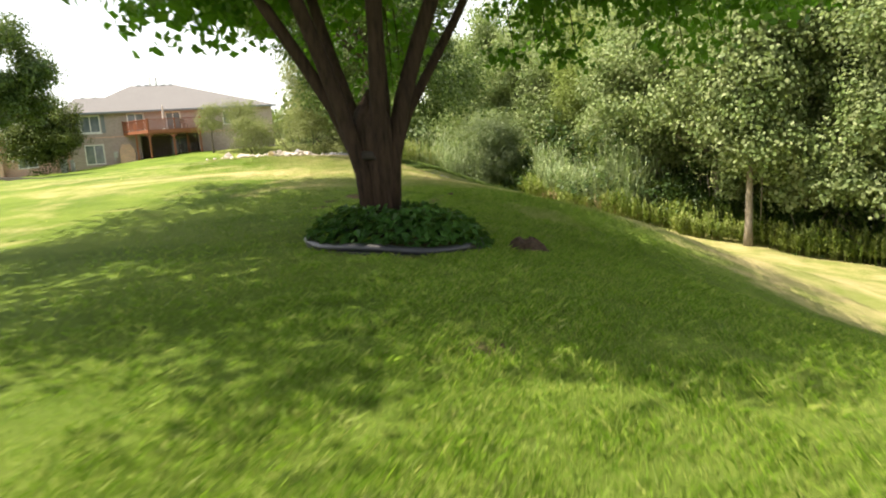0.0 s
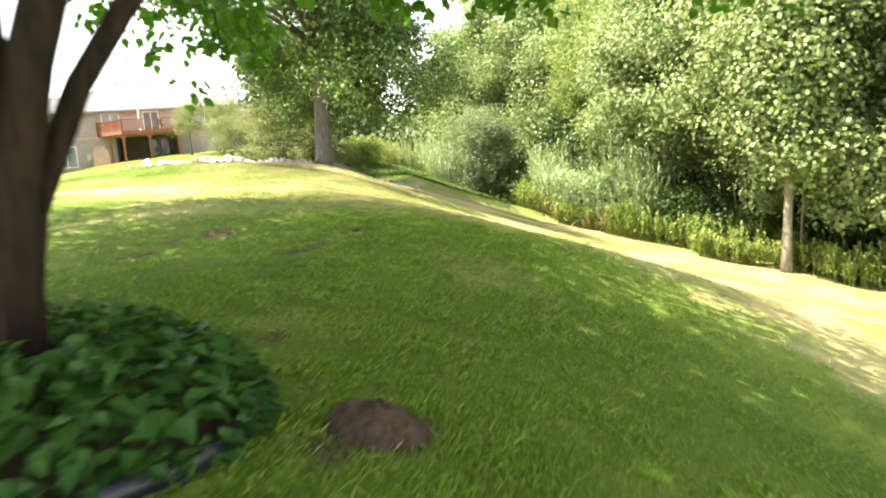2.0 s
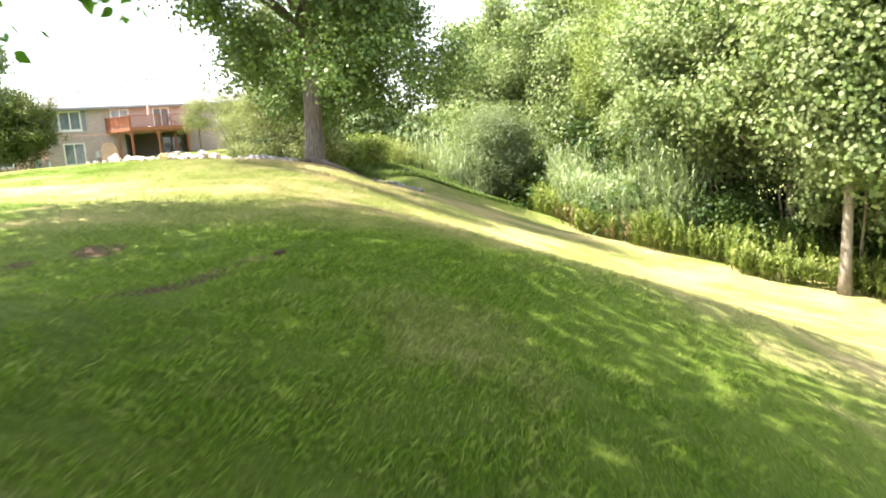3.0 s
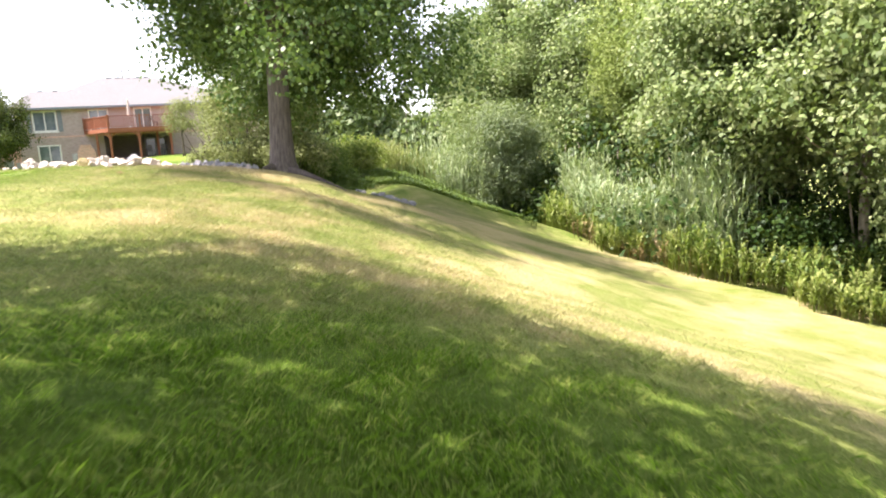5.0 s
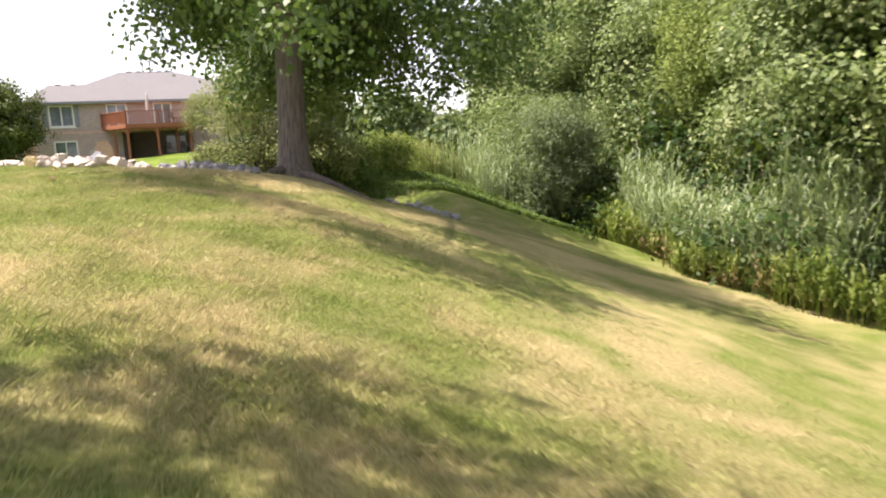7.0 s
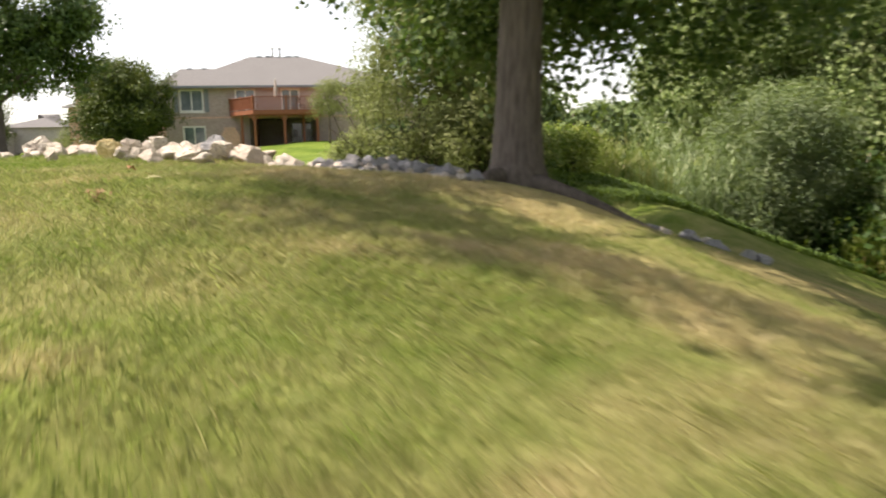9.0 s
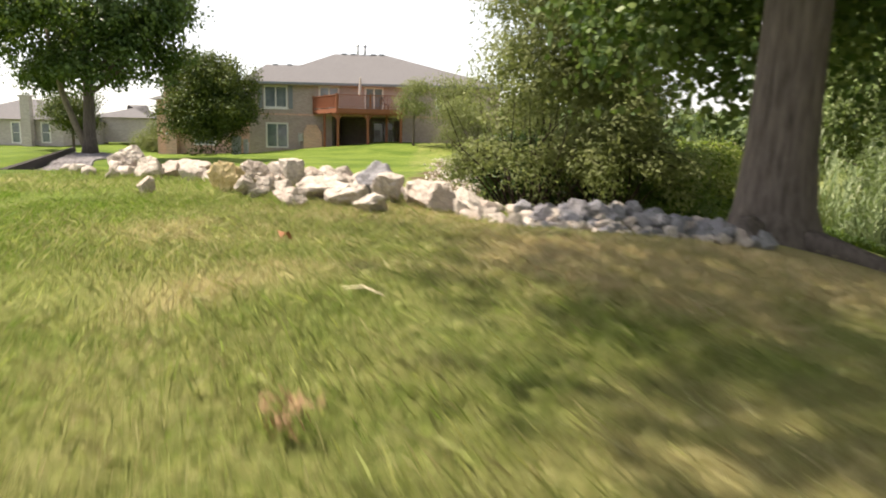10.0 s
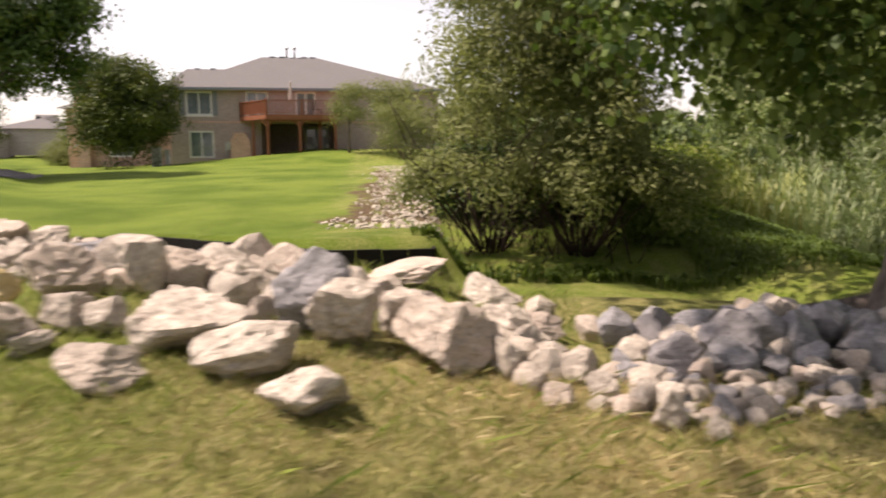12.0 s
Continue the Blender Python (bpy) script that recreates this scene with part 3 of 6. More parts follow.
def tree(name, label, at, height_m, trunk_r, crown_z, radii, leaf, bark_m, n_clumps, per, size, seed,
         lean=(0, 0), aspect=0.75, droop=0.5, clump=0.42, limbs=9, group="", flare=1.5, category="tree", cut=-1.0, extra=None, fork_z=None, split=False, each=6):
    """A trunk that tapers, limbs that reach into the crown, and a crown of small leaves."""
    rng = np.random.default_rng(seed)
    root = thing(name, label, category, group, at)
    wood_s = Soup()
    fz = fork_z if fork_z else max(0.6, crown_z - radii[2] * 0.75)
    path, rad = [], []
    for i in range(11):
        t = i / 10
        p = Vector((lean[0] * t, lean[1] * t, -0.15 + (height_m * 0.85 + 0.15) * t))
        p += Vector((math.sin(3 * t + seed), math.cos(2.3 * t + seed), 0)) * trunk_r * 0.5 * t
        path.append(p)
        rad.append(trunk_r * ((1 - t) ** 0.8 * 0.92 + 0.08) * (1 + (flare - 1) * math.exp(-t * height_m / 0.45)))
    wood_s.tube(path, rad, 12, wob=0.05)
    cz = np.array([lean[0] * 0.7, lean[1] * 0.7, crown_z])
    spots = boughs(rng, n_clumps, cz, radii, cut=cut, each=each, spread=0.13 * (radii[0] + radii[2]) ** 0.5 * 1.6)
    if extra is not None:
        spots = np.concatenate([spots, extra])
    for i in range(limbs):
        a = 2 * math.pi * (i + rng.uniform(-0.3, 0.3)) / limbs
        z0 = fz + (height_m * 0.7 - fz) * (i + 0.5) / limbs
        t = (z0 + 0.15) / (height_m * 0.85 + 0.15)
        s = Vector((lean[0] * t, lean[1] * t, z0))
        reach = min(radii[0], radii[1]) * rng.uniform(0.6, 0.9) * (1.1 - 0.5 * i / limbs)
        own = Soup() if split else wood_s
        limb(rng, own, s, (math.cos(a), math.sin(a), rng.uniform(0.3, 0.8)), reach, trunk_r * 0.38 * (1.1 - 0.6 * i / limbs), 0.012, sides=6)
        if split:
            part("branch", own.mesh("branch", bark_m, True), root)
    part("trunk", wood_s.mesh("trunk", bark_m, True), root)
    part("crown", quads("crown", crown_clumps(rng, spots, per, clump, size, aspect, droop), leaf), root)
    return root


def shrub(name, label, at, radii, leaf, n_clumps, per, size, seed, aspect=0.5, droop=0.2, clump=0.3, stems=9, group="", category="shrub", z0=0.0, foot=0.33, top=None, cut=-0.98, twig=None):
    """Many stems from the ground and a loose mass of leaves."""
    rng = np.random.default_rng(seed)
    root = thing(name, label, category, group, at)
    for i in range(stems):
        a = 2 * math.pi * i / stems + rng.uniform(-0.3, 0.3)
        out = rng.uniform(0.2, 0.7)
        s = Soup()
        limb(rng, s, (0.15 * math.cos(a), 0.15 * math.sin(a), -0.1), (out * math.cos(a), out * math.sin(a), 1), radii[2] * rng.uniform(0.9, 1.3), 0.028, 0.006, bend=0.35, lift=0.02, sides=5)
        part("stem", s.mesh("stem", twig or TWIG, True), root)
    spots = boughs(rng, n_clumps, (0, 0, radii[2] * 0.85 + z0), radii, inner=0.4, cut=cut, each=5, spread=0.16 * radii[0])
    k = int(n_clumps * foot)
    low = np.stack([rng.normal(size=k) * radii[0] * 0.55, rng.normal(size=k) * radii[1] * 0.55, rng.uniform(0.1, radii[2] * 0.8, k)], 1)
    spots = np.concatenate([spots, low])
    if top:
        # upright shoots that break the outline
        for _ in range(top[0]):
            a, r = rng.uniform(0, 2 * math.pi), rng.uniform(0.1, 0.85)
            p = np.array([radii[0] * r * math.cos(a), radii[1] * r * math.sin(a), radii[2] * (0.85 + 0.85 * math.sqrt(1 - r * r)) + z0 - 0.3])
            d = unit(np.array([0.35 * r * math.cos(a), 0.35 * r * math.sin(a), 1.0]) + 0.12 * rng.normal(size=3))
            spots = np.concatenate([spots, p + d * np.linspace(0, top[1] * rng.uniform(0.5, 1.2), 5)[:, None]])
    part("foliage", quads("foliage", crown_clumps(rng, spots, per, clump, size, aspect, droop), leaf), root)
    return root


# multi-stemmed shade tree in the ringed bed
MX, MY = 10.67, -70.30
MZ = gz(MX, MY)


def shade_tree():
    rng = np.random.default_rng(7)
    root = thing("shade_tree", "multi-stemmed shade tree with dark ridged bark and spreading green crown", "tree", at=(MX, MY, MZ))
    s = Soup()
    base, rr = [], []
    for z, r in ((-0.2, 0.34), (0.0, 0.28), (0.10, 0.24), (0.3, 0.205), (0.6, 0.205), (0.85, 0.225), (1.05, 0.24), (1.25, 0.25), (1.42, 0.235), (1.57, 0.16), (1.7, 0.07), (1.78, 0.02)):
        base.append((0.02 * math.sin(3 * z), 0.01, z))
        rr.append(r)
    s.tube(base, rr, 28, wob=0.045)
    # start; direction; length; radii: each stem runs down inside the fluted base
    stems = [((-0.10, -0.05, 0.35), (-0.46, 0.05, 1.0), 5.8, 0.105, 0.04), ((-0.10, -0.08, 0.15), (-0.20, -0.02, 1.0), 6.4, 0.120, 0.05),
             ((-0.02, -0.10, 0.1), (-0.01, -0.04, 1.0), 6.8, 0.135, 0.05), ((0.05, -0.02, 0.15), (0.13, 0.06, 1.0), 6.6, 0.110, 0.05),
             ((0.10, -0.05, 0.30), (0.42, 0.00, 1.0), 6.0, 0.140, 0.05), ((0.10, 0.05, 0.3), (0.70, 0.12, 1.0), 5.8, 0.085, 0.035), ((-0.07, 0.07, 0.3), (-0.20, 0.34, 1.0), 5.8, 0.105, 0.04)]
    tips = []
    for st, d, ln, r0, r1 in stems:
        one = Soup()
        p, dv = Vector(st), Vector((d[0] * 0.35, d[1] * 0.35, 1.0)).normalized()
        path, radii = [p.copy()], [r0]
        for i in range(9):
            dv = (dv + Vector(rng.normal(size=3)) * 0.035 + Vector((d[0], d[1], 0)) * (0.40 if i == 1 else 0.28 if i == 2 else 0.02)).normalized()
            p = p + dv * (ln / 9)
            path.append(p.copy())
            radii.append(r1 + (r0 * 0.82 - r1) * (1 - (i + 1) / 9) ** 0.9)
        one.tube(path, radii, 14, wob=0.04)
        for k in (6, 7, 8, 9):
            for _ in range(2):
                a = rng.uniform(0, 2 * math.pi)
                sub, _d = limb(rng, one, path[k], (math.cos(a) + d[0], math.sin(a) + d[1], 0.6), rng.uniform(1.8, 3.2), 0.05, 0.01, steps=5, bend=0.2, lift=0.0, sides=5)
                tips.extend([sub[2], sub[3], sub[4], sub[5]])
        part("stem", one.mesh("stem", BARK_MAPLE, True), root)
    # hanging sprays round the edge of the crown, each on a twig
    sprays = ((1.4, 3.6, 1.75), (1.75, 4.2, 1.95), (0.6, 5.3, 2.35), (1.7, 4.7, 2.2), (3.0, 2.2, 2.2), (3.5, 2.0, 2.25), (3.9, 1.8, 2.15), (4.8, 0.4, 2.0), (4.6, -0.4, 2.05), (-1.4, 0.7, 2.75),
              (3.2, -0.5, 2.45), (4.1, -0.9, 2.35), (3.9, -1.9, 2.25), (4.4, -2.1, 2.2), (1.9, 0.0, 2.6), (2.4, -0.2, 2.55), (0.3, 4.3, 2.45), (5.2, -1.2, 2.3), (5.0, 1.6, 2.4), (4.2, 3.2, 2.5), (-1.9, 1.5, 2.9))
    for x, y, z in sprays:
        tw = Soup()
        tw.tube([(x * 0.45, y * 0.45, 4.4), (x * 0.75, y * 0.75, 4.0), (x * 0.95, y * 0.95, z + 1.0), (x, y, z + 0.2)], [0.022, 0.016, 0.010, 0.004], 5)
        part("twig", tw.mesh("twig", BARK_MAPLE, True), root)
    part("trunk", s.mesh("trunk", BARK_MAPLE, True), root)
    cut = Soup()
    cut.tube([(-0.20, -0.12, 1.00), (-0.17, -0.18, 1.03), (-0.12, -0.215, 1.03), (-0.06, -0.22, 0.98)], [0.02, 0.055, 0.05, 0.015], 8, wob=0.1)
    part("branch_scar", cut.mesh("branch_scar", TIMBER, True), root, "dark healed branch scar")
    tips = np.array([tuple(t) for t in tips])
    # an umbrella of leaves: even over its disc, lower towards the open side
    dome = []
    while len(dome) < 1350:
        a, r = rng.uniform(0, 2 * math.pi), math.sqrt(rng.uniform())
        edge = 1.0 + 0.10 * math.sin(3 * a + 1) + 0.07 * math.sin(7 * a) + 0.06 * math.sin(13 * a)
        x, y = -1.9 + 6.9 * r * edge * math.cos(a), 3.2 + 6.9 * r * edge * math.sin(a)
        if y < 1.2 and rng.uniform() < 0.55:
            continue
        low = 3.5 + 0.24 * max(0, y - 1.0) + 0.35 * max(0, -x - 0.5)
        dome.append((x, y, low + rng.uniform(0, 1) ** 1.6 * (1.0 + 3.6 * math.sqrt(max(0, 1 - r * r)))))
    dome = np.array(dome)
    inner = np.stack([rng.uniform(-2.4, 2.2, 80), rng.uniform(0.2, 5.0, 80), rng.uniform(3.2, 4.2, 80)], 1)
    front = np.stack([rng.uniform(-5.5, 3.0, 110), rng.uniform(-3.5, 1.0, 110), rng.uniform(4.3, 6.2, 110)], 1)
    front = front[np.hypot((front[:, 0] + 1.6) / 5.2, (front[:, 1] - 3.5) / 6.7) < 1]
    dome = np.concatenate([dome, inner, front])
    south = np.stack([rng.uniform(-6.5, 1.2, 130), rng.uniform(-5.6, -2.6, 130), rng.uniform(4.0, 5.6, 130)], 1)
    south = south[(south[:, 1] > -3.5 - 0.7 * np.sin(south[:, 0] * 1.6) - 0.4 * np.sin(south[:, 0] * 4.3 + 1)) & (south[:, 0] > -5.4)]
    lobes = np.concatenate([np.array(c) + rng.normal(size=(3, 3)) * 0.15 for c in ((-4.1, -3.9, 4.8), (-4.1, -4.3, 4.7), (-2.4, -4.5, 4.8), (-2.8, -4.1, 4.8))])
    dome = np.concatenate([dome, south, lobes])
    rim = np.stack([rng.uniform(2.4, 6.0, 110), rng.uniform(-2.6, 1.0, 110), rng.uniform(2.6, 4.0, 110)], 1)
    hang = []
    for c in sprays:
        k = rng.uniform(0, 1, 12)
        hang.append(np.array(c) + np.stack([rng.normal(size=12) * (0.22 + 0.3 * k), rng.normal(size=12) * (0.22 + 0.3 * k), 1.35 * k], 1))
    hang = np.concatenate(hang)
    # gaps that the sun comes through
    gap = lattice(1.1 * (dome[:, 0] + 0.566 * dome[:, 2]) + 3.3, 1.1 * (dome[:, 1] - 0.11 * dome[:, 2]), 17)
    dome = dome[gap < 0.775]
    spots = np.concatenate([tips[tips[:, 2] > 3.9][::2], dome])
    rngc = np.random.default_rng(8)
    V = crown_clumps(rngc, spots, 80, 0.45, 0.18, 0.70, 0.7, 0.6)
    # the sunny eastern and northern rim is thinner, and lets light through
    mid = V.mean(axis=1)
    thin = np.maximum(step(-0.5, 1.5, mid[:, 0]), step(3.0, 6.0, mid[:, 1]))
    V = V[rngc.uniform(size=len(V)) > 0.58 * thin]
    near = np.concatenate([crown_clumps(rngc, hang, 15, 0.15, 0.125, 0.62, 0.9, 0.6), crown_clumps(rngc, rim, 40, 0.28, 0.125, 0.62, 0.9, 0.6)])
    part("hanging_leaves", quads("hanging_leaves", ovate(near), MAPLE), root)
    part("crown", quads("crown", V, MAPLE), root)
    return root


shade_tree()

# large cottonwood at the end of the boulder row
BX, BY = 15.96, -50.74


def cottonwood():
    rng = np.random.default_rng(21)
    z0 = gz(BX, BY)
    root = thing("cottonwood_tree", "tall cottonwood with grey furrowed trunk and flared roots", "tree", at=(BX, BY, z0))
    s = Soup()
    path = [(0.0, 0, -0.3), (0.0, 0, 0.05), (0, 0, 0.3), (0.01, 0, 0.8), (0.03, 0, 1.6), (0.06, 0, 2.6), (0.10, 0, 3.8), (0.15, 0.05, 5.5), (0.2, 0.05, 7), (0.2, 0.05, 8.4)]
    s.tube(path, [0.48, 0.40, 0.315, 0.27, 0.25, 0.24, 0.22, 0.19, 0.14, 0.04], 18, wob=0.04)
    for i in range(10):
        a = i * 2.4
        z = 3.3 + 0.36 * i
        br = Soup()
        limb(rng, br, (0.1, 0, z), (math.cos(a), math.sin(a), 0.45), 3.6 - 0.15 * i, 0.08, 0.012, bend=0.2, lift=0.03, sides=6)
        part("branch", br.mesh("branch", BARK_GREY, True), root)
    # drooping dead twigs on the trunk
    s.tube([(0.05, -0.2, 3.25), (0.4, -0.35, 3.35), (0.75, -0.45, 3.2), (0.95, -0.5, 2.9)], [0.025, 0.02, 0.014, 0.006], 5)
    s.tube([(0.05, -0.2, 3.2), (-0.3, -0.4, 3.15), (-0.7, -0.5, 3.3)], [0.02, 0.015, 0.006], 5)
    part("trunk", s.mesh("trunk", BARK_GREY, True), root)
    for a, ln in ((-1.15, 1.5), (-2.6, 0.8), (0.2, 0.9), (2.6, 0.7)):
        r = Soup()
        pts = []
        for k in range(6):
            q = 0.25 + ln * k / 5
            x, y = q * math.cos(a + 0.1 * k), q * math.sin(a + 0.1 * k)
            pts.append((x, y, gz(BX + x, BY + y) - z0 + 0.10 * (1 - k / 5) - 0.02))
        r.tube(pts, [0.14, 0.11, 0.085, 0.065, 0.045, 0.02], 8, wob=0.06)
        part("root", r.mesh("root", BARK_GREY, True), root)
    main = boughs(rng, 330, (1.0, 0.4, 6.2), (3.2, 4.6, 2.6), inner=0.35, cut=-0.85, each=14)
    # long western limbs above view, separate leafy ends added where their shadows are wanted
    ends = ((-5.0, -1.7), (-5.0, -2.5), (-4.9, -3.2), (-4.5, -0.6), (-4.4, -1.3), (-4.5, -2.1), (-4.5, -2.9), (-4.3, -3.5), (-3.9, -3.9), (-3.3, -3.6), (-2.9, -5.2), (-2.5, -4.8), (-1.7, -4.4), (-1.0, -3.4), (-1.3, -2.2), (-0.6, -2.9), (-2.2, -5.6), (-1.0, -4.9), (-4.0, -0.1), (-3.9, 0.3), (-3.3, -0.2), (-2.8, 0.6), (-3.9, -0.7), (-3.2, -1.0), (-2.5, -0.4), (-4.0, 1.0), (-3.3, 1.3), (-2.6, 1.2), (-3.6, 0.8))
    west = np.concatenate([np.array((x, y - 0.5, 5.6 + 0.3 * math.sin(7 * x))) + rng.normal(size=(4, 3)) * np.array((0.18, 0.2, 0.15)) for x, y in ends])
    for tip in ((-4.4, -1.6, 5.5), (-4.1, -3.6, 5.5), (-2.5, -5.2, 5.5), (-1.2, -3.6, 5.5)):
        br = Soup()
        br.tube([(0.1, 0, 3.9), (tip[0] * 0.3, tip[1] * 0.3 + 0.1, 4.8), (tip[0] * 0.65, tip[1] * 0.62 - 0.1, 5.3), tip], [0.085, 0.06, 0.035, 0.01], 7, wob=0.04)
        part("branch", br.mesh("branch", BARK_GREY, True), root)
    north = boughs(rng, 80, (1.6, 4.8, 5.6), (2.0, 2.4, 1.8), inner=0.3, each=10)
    arm = np.concatenate([shell_points(rng, k, c, r, inner=0.2) for k, c, r in ((9, (-2.3, -5.6, 5.6), (0.8, 0.4, 0.5)), (8, (-2.7, 0.1, 4.6), (0.6, 0.4, 0.3)), (9, (-2.6, -1.2, 4.5), (0.6, 0.35, 0.35)))])
    low = shell_points(rng, 90, (1.9, 0.3, 3.9), (3.0, 2.6, 1.5), inner=0.3)
    low2 = shell_points(rng, 60, (-1.6, 0.2, 3.7), (1.2, 1.8, 1.3), inner=0.3)
    ring_a = rng.uniform(-1.9, 1.6, 80)
    ring_r = rng.uniform(2.0, 4.8, 80)
    skirt = np.stack([ring_r * np.cos(ring_a), ring_r * np.sin(ring_a), rng.uniform(1.9, 3.1, 80) + 0.12 * (4.8 - ring_r)], 1)
    ring_b = rng.uniform(2.2, 4.2, 34)
    ring_q = rng.uniform(1.4, 2.4, 34)
    skirt2 = np.stack([ring_q * np.cos(ring_b), ring_q * np.sin(ring_b), rng.uniform(2.5, 3.5, 34)], 1)
    drops = ((-0.5, 2.2, 1.9), (-0.1, 2.2, 1.6), (-0.7, 3.3, 2.0), (0.7, 3.0, 2.0), (0.4, 2.5, 2.1), (0.0, 1.3, 2.1), (0.3, 1.8, 2.0), (1.2, 3.0, 2.2), (1.5, 2.5, 2.2), (-0.9, 2.6, 2.3), (1.4, 1.6, 1.7), (2.0, 0.8, 1.6), (2.4, 1.9, 1.2),
             (4.3, 1.7, 1.9), (3.9, 2.4, 1.6), (4.8, 1.0, 2.2), (4.6, 2.2, 2.4), (5.2, 1.6, 2.6), (1.5, 4.4, 2.2), (2.1, 4.8, 2.4), (2.7, 4.6, 2.5), (2.4, 4.0, 2.4), (1.3, 5.2, 2.6))
    hang = np.concatenate([np.array(c) + np.stack([rng.normal(size=14) * 0.28, rng.normal(size=14) * 0.28, rng.uniform(0, 1.5, 14)], 1) for c in drops])
    near = ((0.5, 1.9, 1.5), (-0.1, 2.1, 1.8), (0.5, 2.0, 1.8), (-0.6, 2.2, 1.9))
    spray = np.concatenate([np.array(c) + rng.normal(size=(4, 3)) * 0.14 for c in near])
    low3 = shell_points(rng, 110, (1.6, 3.6, 3.6), (2.6, 2.6, 1.7), inner=0.3)
    part("crown", quads("crown", crown_clumps(rng, np.concatenate([main, west, north, arm]), 80, 0.40, 0.13, 0.85, 0.8, 0.8), COTTON), root)
    part("hanging_leaves", quads("hanging_leaves", ovate(crown_clumps(rng, np.concatenate([low, low2, low3, skirt, skirt2[::2], hang[::2], spray]), 72, 0.36, 0.10, 0.85, 0.9, 0.8)), COTTON), root)


cottonwood()

# the row of poplars along the marsh edge: four kinds of build, repeated
protos = ((13.0, 7.2, (2.9, 2.9, 6.0), 400, POPLAR), (15.0, 8.4, (3.2, 3.1, 7.2), 460, POPLAR), (11.5, 6.5, (2.7, 2.8, 5.2), 380, POPLAR), (14.0, 7.6, (3.0, 3.0, 6.4), 420, ASH))
line = [(28.4, -58.2, 2, 1.0), (31.5, -61.5, 0, 1.0), (33.5, -66.0, 1, 1.0), (30.2, -54.6, 1, 1.0), (29.6, -51.5, 0, 0.95), (31.8, -57.9, 1, 1.05), (30.4, -48.2, 2, 1.0), (32.8, -52.5, 1, 1.1),
        (31.8, -44.8, 3, 1.0), (33.5, -48.5, 0, 1.15), (34.8, -56.5, 1, 1.2), (36.0, -62.5, 0, 1.2), (33.8, -40.5, 1, 1.15), (36.5, -45.0, 0, 1.3), (32.8, -36.2, 2, 1.2),
        (37.5, -38.5, 1, 1.3), (38.5, -52.0, 0, 1.3), (35.8, -32.0, 0, 1.1), (40.0, -60.0, 1, 1.3),
        (31.5, -29.5, 1, 1.05), (34.5, -25.5, 0, 1.2), (31.0, -24.0, 2, 1.1), (33.0, -33.0, 1, 1.0)]
made = {}
for i, (x, y, k, s) in enumerate(line):
    h, cz, rad, ncl, leaf = protos[k]
    if k not in made:
        # leafy side shoots that wrap the trunk above head height
        rng = np.random.default_rng(140 + k)
        ang, out, up = rng.uniform(0, 2 * math.pi, 130), rng.uniform(0.35, 1.5, 130), rng.uniform(0, 1, 130)
        shoots = np.stack([out * np.cos(ang), out * np.sin(ang), 2.7 + 0.35 * out + up * (h * 0.7 - 2.7)], 1)
        made[k] = tree("poplar_tree" if leaf is POPLAR else "ash_tree", "slender poplar with grey bark and pale green leaves" if leaf is POPLAR else "slender ash with feathery yellow-green leaves", (x, y, gz(x, y)), h, 0.15, cz, rad, leaf, BARK_PALE, ncl, 92,
                       0.145, 40 + k, lean=(0.5, 0.2) if k == 2 else (0.15, 0), aspect=0.8 if leaf is POPLAR else 0.4, droop=0.4, clump=0.44, limbs=10, group="poplars along the marsh edge", flare=1.25, cut=-0.9, each=18, extra=shoots)
    else:
        copy_thing(made[k], pose(x, y, gz(x, y), 0, 0, 67 * i) @ Matrix.Scale(s, 4))

# dense undergrowth below the poplars, leaves near-black for the shade there
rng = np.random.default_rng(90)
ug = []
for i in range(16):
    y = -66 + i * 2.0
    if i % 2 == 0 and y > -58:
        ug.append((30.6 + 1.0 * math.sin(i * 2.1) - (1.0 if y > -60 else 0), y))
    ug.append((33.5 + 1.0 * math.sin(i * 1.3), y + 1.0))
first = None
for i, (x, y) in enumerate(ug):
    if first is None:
        first = shrub("undergrowth_shrub", "leafy undergrowth shrub below the poplars, shade put into its leaves", (x, y, gz(x, y)), (2.0, 2.0, 2.2), HOLLOW_SHADE_LEAF, 84, 50, 0.14, 91, aspect=0.7, clump=0.42, stems=5, group="undergrowth shrubs")
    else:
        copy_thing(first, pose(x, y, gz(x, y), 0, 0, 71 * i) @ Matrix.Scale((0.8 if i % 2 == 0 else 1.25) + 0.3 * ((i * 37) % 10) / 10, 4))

# leafy poplar suckers that hang over the bright weeds
sucker = None
for i, (x, y, k) in enumerate(((30.2, -59.4, 1.0), (31.4, -61.6, 1.15), (33.2, -63.8, 1.2), (34.6, -66.5, 1.3), (30.6, -56.2, 0.9), (32.6, -59.6, 1.3))):
    if sucker is None:
        sucker = shrub("poplar_sucker", "young leafy poplar growth beside the trunks", (x, y, gz(x, y)), (1.7, 1.7, 1.9), POPLAR, 110, 60, 0.15, 93, aspect=0.8, droop=0.4, clump=0.34, stems=5, group="young poplars", z0=1.3, foot=0.0, cut=-0.8)
    else:
        copy_thing(sucker, pose(x, y, gz(x, y), 0, 0, 77 * i) @ Matrix.Scale(k, 4))

